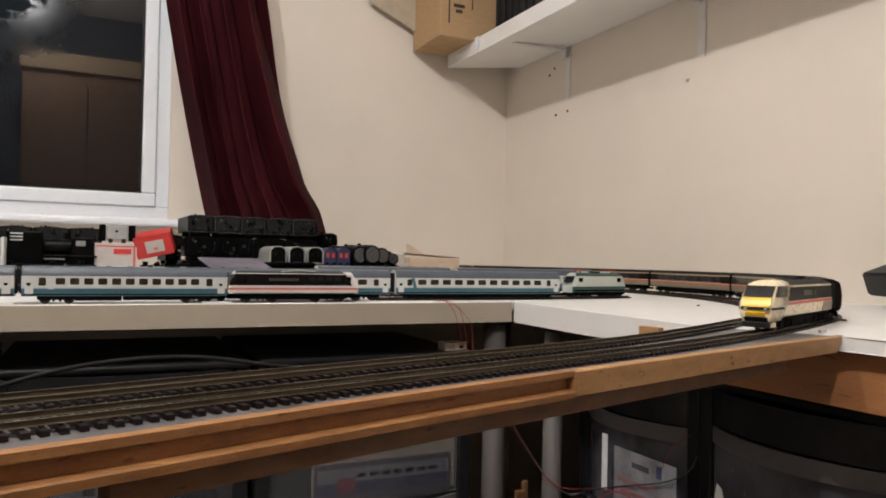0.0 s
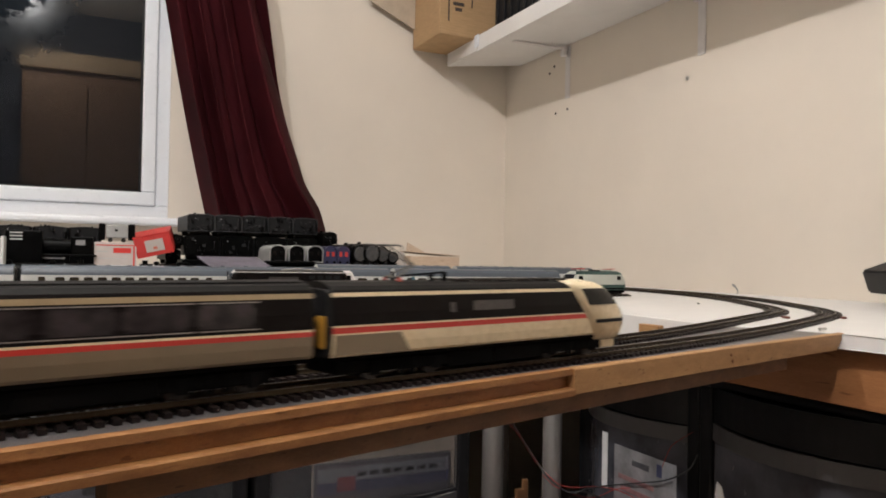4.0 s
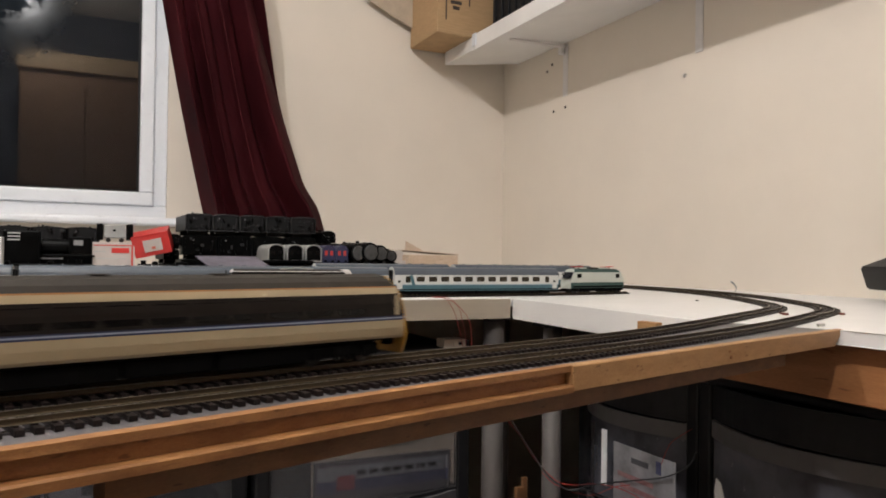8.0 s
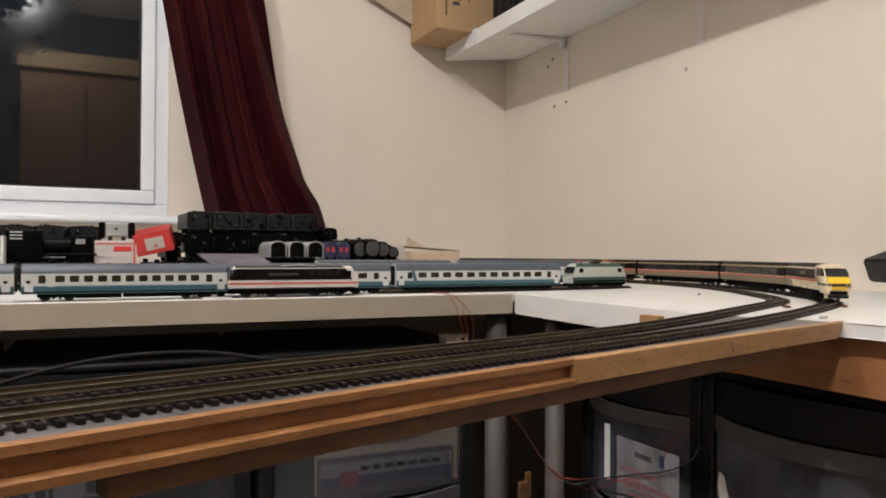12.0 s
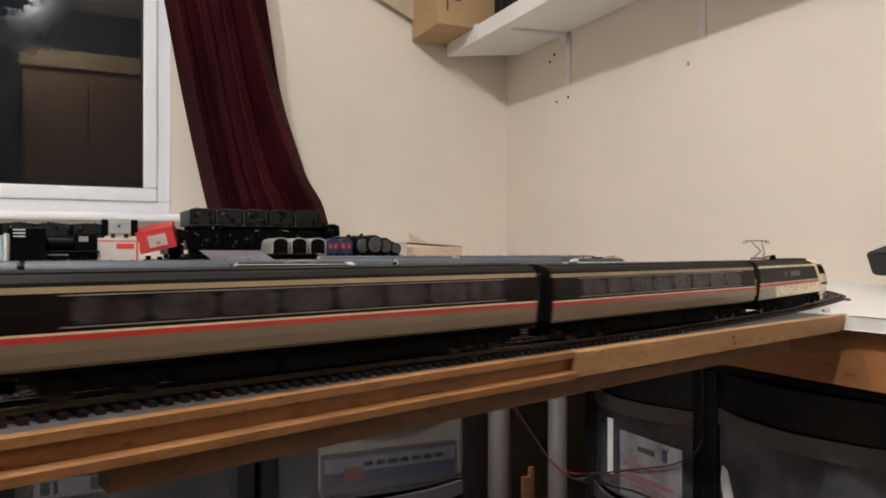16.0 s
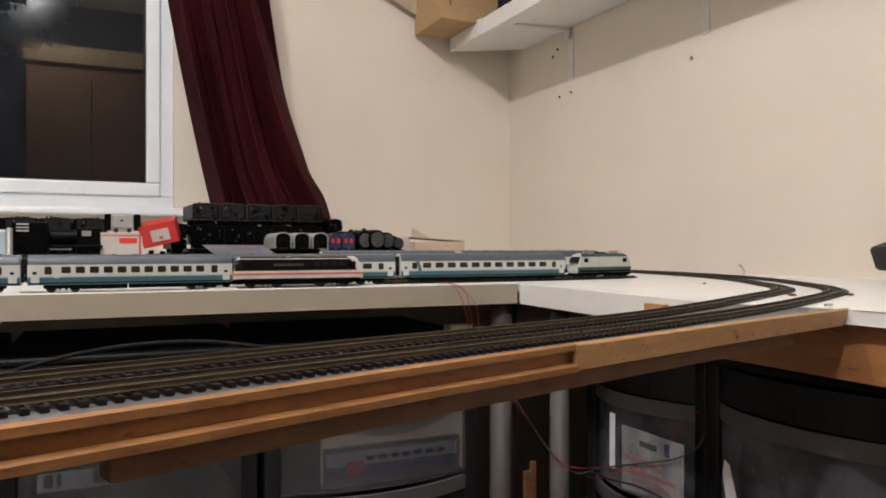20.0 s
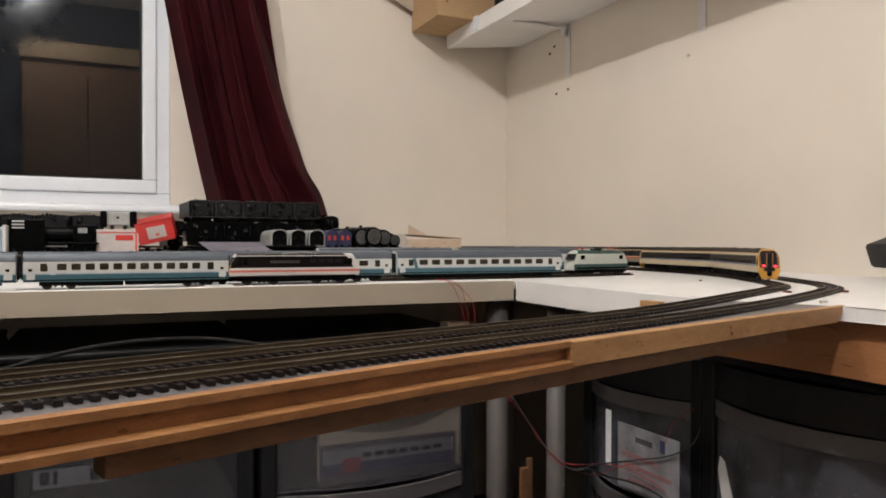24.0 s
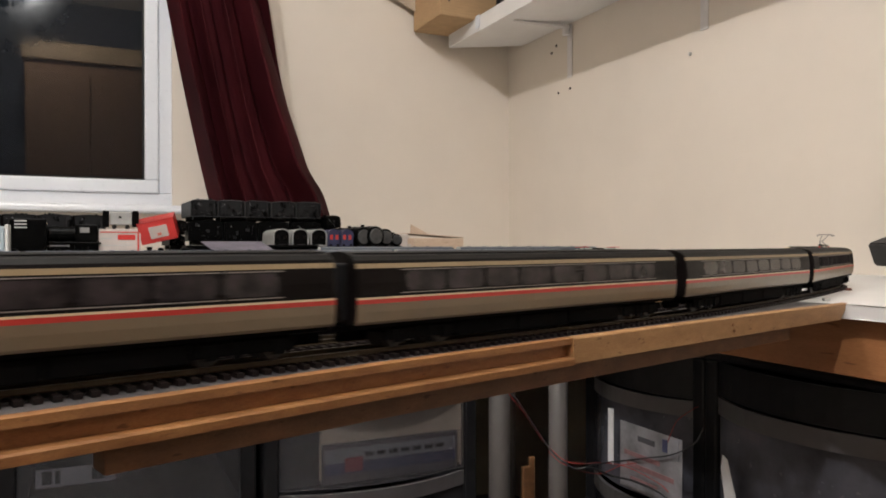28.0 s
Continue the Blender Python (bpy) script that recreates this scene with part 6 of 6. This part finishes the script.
def pale_box():
    ob = empty("plywood_box", pose(0.655, 1.560, 0.0006, 0, 0, 14))
    tagged(ob, "pale plywood box with its lid ajar", "box")
    part("box_body", box(0.0, 0.150, 0.0, 0.075, 0.0, 0.074, 0.001), M_BALSA, ob)
    lid = box(-0.002, 0.151, -0.001, 0.076, 0.0, 0.002, 0.0005)
    bmesh.ops.transform(lid, matrix=pose(0, 0, 0.0832, 0, 3.0, 0), verts=lid.verts)
    part("lid", lid, M_BALSA, ob, "thin lid propped open")
    flap = prism([(0.0, 0.0), (0.052, 0.0), (0.002, 0.022)], 0.0, 0.0012)
    bmesh.ops.transform(flap, matrix=pose(-0.010, 0.002, 0.0838, 90, 0, 0), verts=flap.verts)
    part("torn_flap", flap, M_BALSA, ob, "torn corner flap standing up")
    part("label", box(-0.0006, 0.0, 0.012, 0.060, 0.020, 0.060), M_BOXWHITE, ob)
    o2 = empty("pale_card_box", pose(0.588, 1.575, 0.0006, 0, 0, 8))
    tagged(o2, "cream card box with rounded corners", "box")
    part("box_body", box(0.0, 0.066, 0.0, 0.050, 0.0, 0.084, 0.004), M_BOXWHITE, o2)


pale_box()


def sheet(name, x0, x1, y0, y1, z, material, label, yaw=0.0, tilt=0.0):
    ob = empty(name, pose((x0 + x1) / 2, (y0 + y1) / 2, z, tilt, 0, yaw))
    tagged(ob, label, "paper")
    part("sheet", box(-(x1 - x0) / 2, (x1 - x0) / 2, -(y1 - y0) / 2, (y1 - y0) / 2, 0, 0.0016), material, ob)


def stack(x0, x1, y0, y1, z, label, material):
    ob = empty("model_box_stack")
    tagged(ob, label, "box")
    n = max(1, round(z / 0.022))
    for i in range(n):
        k = 0.003 * math.sin(i * 2.3)
        part("flat_box", box(x0 + k, x1 + k, y0, y1, 0.0006 + z * i / n, 0.0002 + z * (i + 1) / n, 0.0008), material, ob)


stack(0.020, 0.130, 1.36, 1.44, 0.044, "flat grey boxes behind parked coaches", M_LILAC)
sheet("white_sheet", 0.004, 0.055, 1.365, 1.425, 0.0455, M_PAPER, "white paper sheet on flat boxes")
sheet("white_sheet", 0.066, 0.112, 1.365, 1.425, 0.0455, M_PAPER, "white paper sheet on flat boxes")
sheet("white_sheet", -0.042, -0.032, 1.33, 1.35, 0.0010, M_PAPER, "scrap of white paper on the table")
stack(0.150, 0.310, 1.38, 1.47, 0.040, "flat lilac-grey boxes behind parked stock", M_LILAC)
sheet("lilac_card", 0.180, 0.300, 1.39, 1.47, 0.0545, M_LILAC, "lilac-grey card sloping over flat boxes", 12, 14)
sheet("white_sheet", 0.178, 0.215, 1.345, 1.375, 0.0010, M_PAPER, "white paper lying on the table")
stack(0.330, 0.470, 1.40, 1.46, 0.043, "flat boxes before the stored coaches", M_LILAC)
sheet("white_sheet", -0.235, -0.098, 1.1045, 1.118, 0.0006, M_PAPER, "white paper strip at the table edge")
sheet("white_sheet", 0.140, 0.180, 1.1045, 1.117, 0.0006, M_PAPER, "white paper strip at the table edge")


# ---- wires, clips and small things ----
def wire(name, ctrl, r, material, label, cat="wire"):
    ob = tagged(link_mesh(name, tube(smooth_line(ctrl, 10), r, 6), material, smooth=True), label, cat)
    return ob


wire("red_wire", [(0.515, 1.118, 0.002), (0.524, 1.094, 0.001), (0.536, 1.088, -0.015), (0.546, 1.085, -0.045), (0.559, 1.09, -0.09), (0.574, 1.1, -0.16)], 0.00042, M_RED_WIRE, "thin red wire hanging over the table edge")
wire("red_wire", [(0.520, 1.120, 0.002), (0.53, 1.094, 0.002), (0.549, 1.086, -0.014), (0.566, 1.083, -0.04), (0.574, 1.09, -0.09), (0.584, 1.1, -0.16)], 0.00042, M_RED_WIRE, "thin red wire hanging over the table edge")
wire("red_wire", [(0.512, 1.119, 0.003), (0.52, 1.094, 0.003), (0.544, 1.087, -0.01), (0.552, 1.084, -0.035), (0.562, 1.09, -0.07), (0.569, 1.1, -0.16)], 0.00042, M_RED_WIRE, "thin red wire hanging over the table edge")
wire("grey_cable", [(-0.30, 0.82, -0.12), (-0.18, 0.81, -0.087), (-0.085, 0.80, -0.058), (-0.03, 0.80, -0.044), (0.03, 0.80, -0.0365), (0.10, 0.805, -0.0375), (0.17, 0.80, -0.048), (0.24, 0.80, -0.060), (0.34, 0.82, -0.11)], 0.0024, M_GREY_CABLE, "thick grey cable arching under the board", "cable")
wire("black_wire", [(0.555, 0.965, -0.12), (0.562, 0.960, -0.161), (0.569, 0.950, -0.175), (0.593, 0.940, -0.215), (0.613, 0.920, -0.251), (0.638, 0.900, -0.272), (0.668, 0.895, -0.268), (0.735, 0.924, -0.279), (0.735, 0.865, -0.259), (0.735, 0.803, -0.237), (0.735, 0.761, -0.211), (0.745, 0.755, -0.19)], 0.0011, M_BLACK_WIRE, "black wire drooping between the drawer towers")
wire("red_wire", [(0.553, 0.970, -0.12), (0.560, 0.965, -0.162), (0.581, 0.950, -0.195), (0.606, 0.940, -0.235), (0.621, 0.920, -0.256), (0.633, 0.910, -0.264), (0.655, 0.905, -0.268), (0.720, 0.947, -0.286), (0.732, 0.900, -0.281), (0.735, 0.834, -0.286), (0.735, 0.811, -0.293)], 0.0007, M_RED_WIRE, "thin red wire drooping between the legs")
wire("red_wire", [(0.610, 0.930, -0.250), (0.622, 0.920, -0.264), (0.633, 0.910, -0.270), (0.656, 0.905, -0.280), (0.720, 0.947, -0.303), (0.732, 0.914, -0.283), (0.735, 0.88, -0.27)], 0.0007, M_RED_WIRE, "thin red wire sagging before the drawers")
wire("black_wire", [(0.640, 0.900, -0.272), (0.672, 0.905, -0.277), (0.725, 0.930, -0.302), (0.730, 0.882, -0.297), (0.730, 0.827, -0.297), (0.732, 0.800, -0.305)], 0.0018, M_BLACK_WIRE, "black wire sagging before the drawers")
wire("red_wire", [(0.737, 0.757, -0.160), (0.735, 0.765, -0.166), (0.735, 0.793, -0.186), (0.735, 0.805, -0.205), (0.735, 0.813, -0.222)], 0.0005, M_RED_WIRE, "short thin red wire before a drawer front")


def clip(x, y, yaw, label):
    ob = empty("rail_clip", pose(x, y, 0.0006, 0, 0, yaw))
    tagged(ob, label, "track clip", "track clips")
    part("clip_plate", box(-0.007, 0.007, -0.003, 0.003, 0, 0.0025, 0.0006), M_COPPER, ob)
    part("clip_tab", box(0.004, 0.014, -0.0015, 0.0015, 0.0, 0.0015), M_COPPER, ob)


clip(0.808, 0.669, 60, "rust red rail clip beside the inner track")
clip(0.888, 0.646, 45, "rust red rail clip beside the outer track")
st = empty("steel_pin", pose(0.692, 0.527, 0.0006))
tagged(st, "small steel pin lying on the board", "pin")
part("pin_body", tube([(-0.006, 0, 0.002), (0.006, 0.002, 0.002)], 0.0016, 8), M_STEEL, st)
hk = empty("bent_wire", pose(1.306, 1.216, 0.0006))
tagged(hk, "small bent wire sticking up from the table", "wire")
part("wire_body", tube(smooth_line([(0.006, 0, 0.0), (0.010, 0, 0.008), (0.002, 0, 0.018), (-0.007, 0, 0.023)], 5), [0.0010] * 6 + [0.0018] * 5 + [0.0022] * 5, 6), M_STEELGREY, hk)
sp = empty("table_speck", pose(0.929, 0.944, 0.0006))
tagged(sp, "tiny dark chip on the white table", "chip")
part("chip_body", box(-0.0018, 0.0018, -0.0018, 0.0018, 0, 0.0016, 0.0004), M_UNDER, sp)
bk = empty("offcut_block", pose(0.628, 0.685, 0.0, 0, 0, -85))
tagged(bk, "small pine offcut fixed to the table edge", "wood block")
part("offcut", box(-0.040, -0.008, -0.012, -0.002, -0.030, -0.007, 0.0008), M_PINE_PALE, bk)


def junction_block():
    """A pale terminal block with a dark socket and a black plug, where thin red wires come down."""
    ob = empty("terminal_block", pose(0.571, 1.143, -0.0876))
    tagged(ob, "pale beige terminal block with a dark socket under the table", "terminal block")
    part("housing", box(-0.023, 0.019, 0.0, 0.032, 0.0, 0.0150, 0.0012), M_BLOCK, ob)
    part("front_plate", box(-0.006, 0.017, -0.0012, 0.0, 0.002, 0.0135, 0.0004), M_BLOCK, ob)
    part("socket", box(0.004, 0.010, -0.0022, -0.0012, 0.005, 0.0095), M_BLACKTRIM, ob, "dark socket")
    part("plug", box(0.0195, 0.027, 0.004, 0.018, 0.001, 0.013, 0.0015), M_BLACK, ob, "black plug")
    for x in (-0.018, -0.011):
        part("clamp_screw", tube([(x, 0.006, 0.015), (x, 0.006, 0.0162)], 0.0018, 8), M_STEEL, ob)


M_BLOCK = mat("beige_terminal_plastic", (0.52, 0.44, 0.36), 0.5, vary=0.1, scale=60)
junction_block()


def controller():
    """Black wedge-shaped unit on a foot at the far side of the side table."""
    ob = empty("black_controller", pose(1.272, 0.776, 0.0, 0, 0, -35))
    tagged(ob, "black wedge-shaped controller on a foot", "controller")
    bm = bmesh.new()
    prof = [(-0.070, 0.062), (-0.058, 0.022), (0.10, 0.022), (0.12, 0.120), (0.05, 0.110)]
    a = [bm.verts.new((x, -0.08, z)) for x, z in prof]
    b = [bm.verts.new((x, 0.08, z)) for x, z in prof]
    bm.faces.new(a)
    bm.faces.new(b[::-1])
    for i in range(len(prof)):
        bm.faces.new((a[i], a[(i + 1) % len(prof)], b[(i + 1) % len(prof)], b[i]))
    bmesh.ops.bevel(bm, geom=list(bm.edges), offset=0.003, segments=2, affect="EDGES")
    part("housing", bm, M_BLACKTRIM, ob)
    part("foot", box(-0.03, 0.07, -0.05, 0.05, 0.0006, 0.0215, 0.002), M_BLACK, ob)


controller()


# ---- things in and before the drawers ----
def drawer_things():
    ob = empty("paper_packet")
    tagged(ob, "cream paper packet on top of a drawer tower", "packet")
    part("packet_body", box(0.322, 0.580, 1.152, 1.166, -0.326, -0.186, 0.004), M_CREAMBAG, ob)
    ob = empty("picture_box")
    tagged(ob, "model box with blue and white train print", "box")
    x0, x1, y = 0.322, 0.560, 1.141
    part("box_body", box(x0, x1, y, y + 0.009, -0.3265, -0.262, 0.001), M_DRAWER_LIP, ob)
    part("white_band", box(x0 + 0.004, x1 - 0.005, y - 0.0012, y, -0.292, -0.270), M_DIMLABEL, ob)
    part("blue_band", box(x0 + 0.004, x1 - 0.005, y - 0.0012, y, -0.311, -0.293), M_BLUEPRINT, ob)
    part("red_patch", box(x0 + 0.036, x0 + 0.066, y - 0.0022, y - 0.0012, -0.308, -0.285), M_REDPRINT, ob)
    for i in range(7):
        part("print_window", box(x0 + 0.070 + i * 0.021, x0 + 0.085 + i * 0.021, y - 0.0022, y - 0.0012, -0.286, -0.279), M_UNDER, ob)
    ob = empty("white_label_card")
    tagged(ob, "white card label with bars low on a drawer", "label")
    part("card", box(-0.080, 0.020, 1.150, 1.153, -0.277, -0.252), M_DIMLABEL, ob)
    for a, b in ((-0.072, -0.060), (-0.056, -0.050), (-0.010, 0.006)):
        part("print_bar", box(a, b, 1.1488, 1.150, -0.272, -0.254), M_UNDER, ob)
    # pale strips stuck to the side drawers
    ob = empty("paper_strip")
    tagged(ob, "torn white paper strip on a drawer front", "label")
    part("strip", box(0.7395, 0.7407, 0.942, 0.955, -0.290, -0.202), M_PALE_LABEL, ob)
    ob = empty("printed_sheet")
    tagged(ob, "pale sheet with pink and blue print in a drawer", "paper")
    part("sheet_body", box(0.7400, 0.7412, 0.790, 0.925, -0.315, -0.215), M_GREYPRINT2, ob)
    bars = ((0.835, 0.914, -0.264, 0.007, M_REDPALE2), (0.806, 0.908, -0.281, 0.007, M_REDPALE2), (0.796, 0.817, -0.246, 0.028, M_DIMLABEL),
            (0.819, 0.829, -0.240, 0.018, M_BLUEPRINT), (0.846, 0.883, -0.238, 0.008, M_GREYDARK), (0.84, 0.90, -0.300, 0.005, M_REDPALE2))
    for y0, y1, z, hh, mm in bars:
        part("print_bar", box(0.7392, 0.74, y0, y1, z, z + hh), mm, ob)
    ob = empty("paper_strip")
    tagged(ob, "white curled paper on the nearer drawer front", "label")
    bm = bmesh.new()
    pts = [(y - 0.015, z) for y, z in ((0.735, -0.217), (0.727, -0.222), (0.694, -0.330), (0.674, -0.390), (0.720, -0.390), (0.723, -0.320), (0.738, -0.235))]
    a = [bm.verts.new((0.7440, y, z)) for y, z in pts]
    b = [bm.verts.new((0.7452, y, z)) for y, z in pts]
    bm.faces.new(a)
    bm.faces.new(b[::-1])
    for i in range(len(pts)):
        bm.faces.new((a[i], a[(i + 1) % len(pts)], b[(i + 1) % len(pts)], b[i]))
    part("strip", bm, M_PALE_LABEL, ob)
    ob = empty("wood_strip")
    tagged(ob, "orange-brown wooden strip standing under the table", "wood strip")
    part("strip", box(0.640, 0.655, 1.05, 1.058, FLOOR_Z + 0.001, -0.312, 0.001), M_PINE_BROWN, ob)
    part("strip", box(0.658, 0.668, 1.06, 1.066, FLOOR_Z + 0.001, -0.300, 0.001), M_PINE_BROWN, ob)


# low-contrast print colours imitate the haze of drawer plastic over the sheet
M_GREYPRINT2 = mat("hazy_pale_print", (0.215, 0.21, 0.225), 0.5, vary=0.35, scale=28)
M_GREYDARK = mat("dark_grey_print", (0.07, 0.07, 0.08), 0.5)
M_REDPALE2 = mat("hazed_pink_print", (0.24, 0.125, 0.13), 0.5, vary=0.3, scale=90)
drawer_things()


# ---- sleepers near the camera, one by one ----
for ob, near in TRACKS:
    for m in near:
        share("sleeper", SLEEPER, ob, m)

motions()
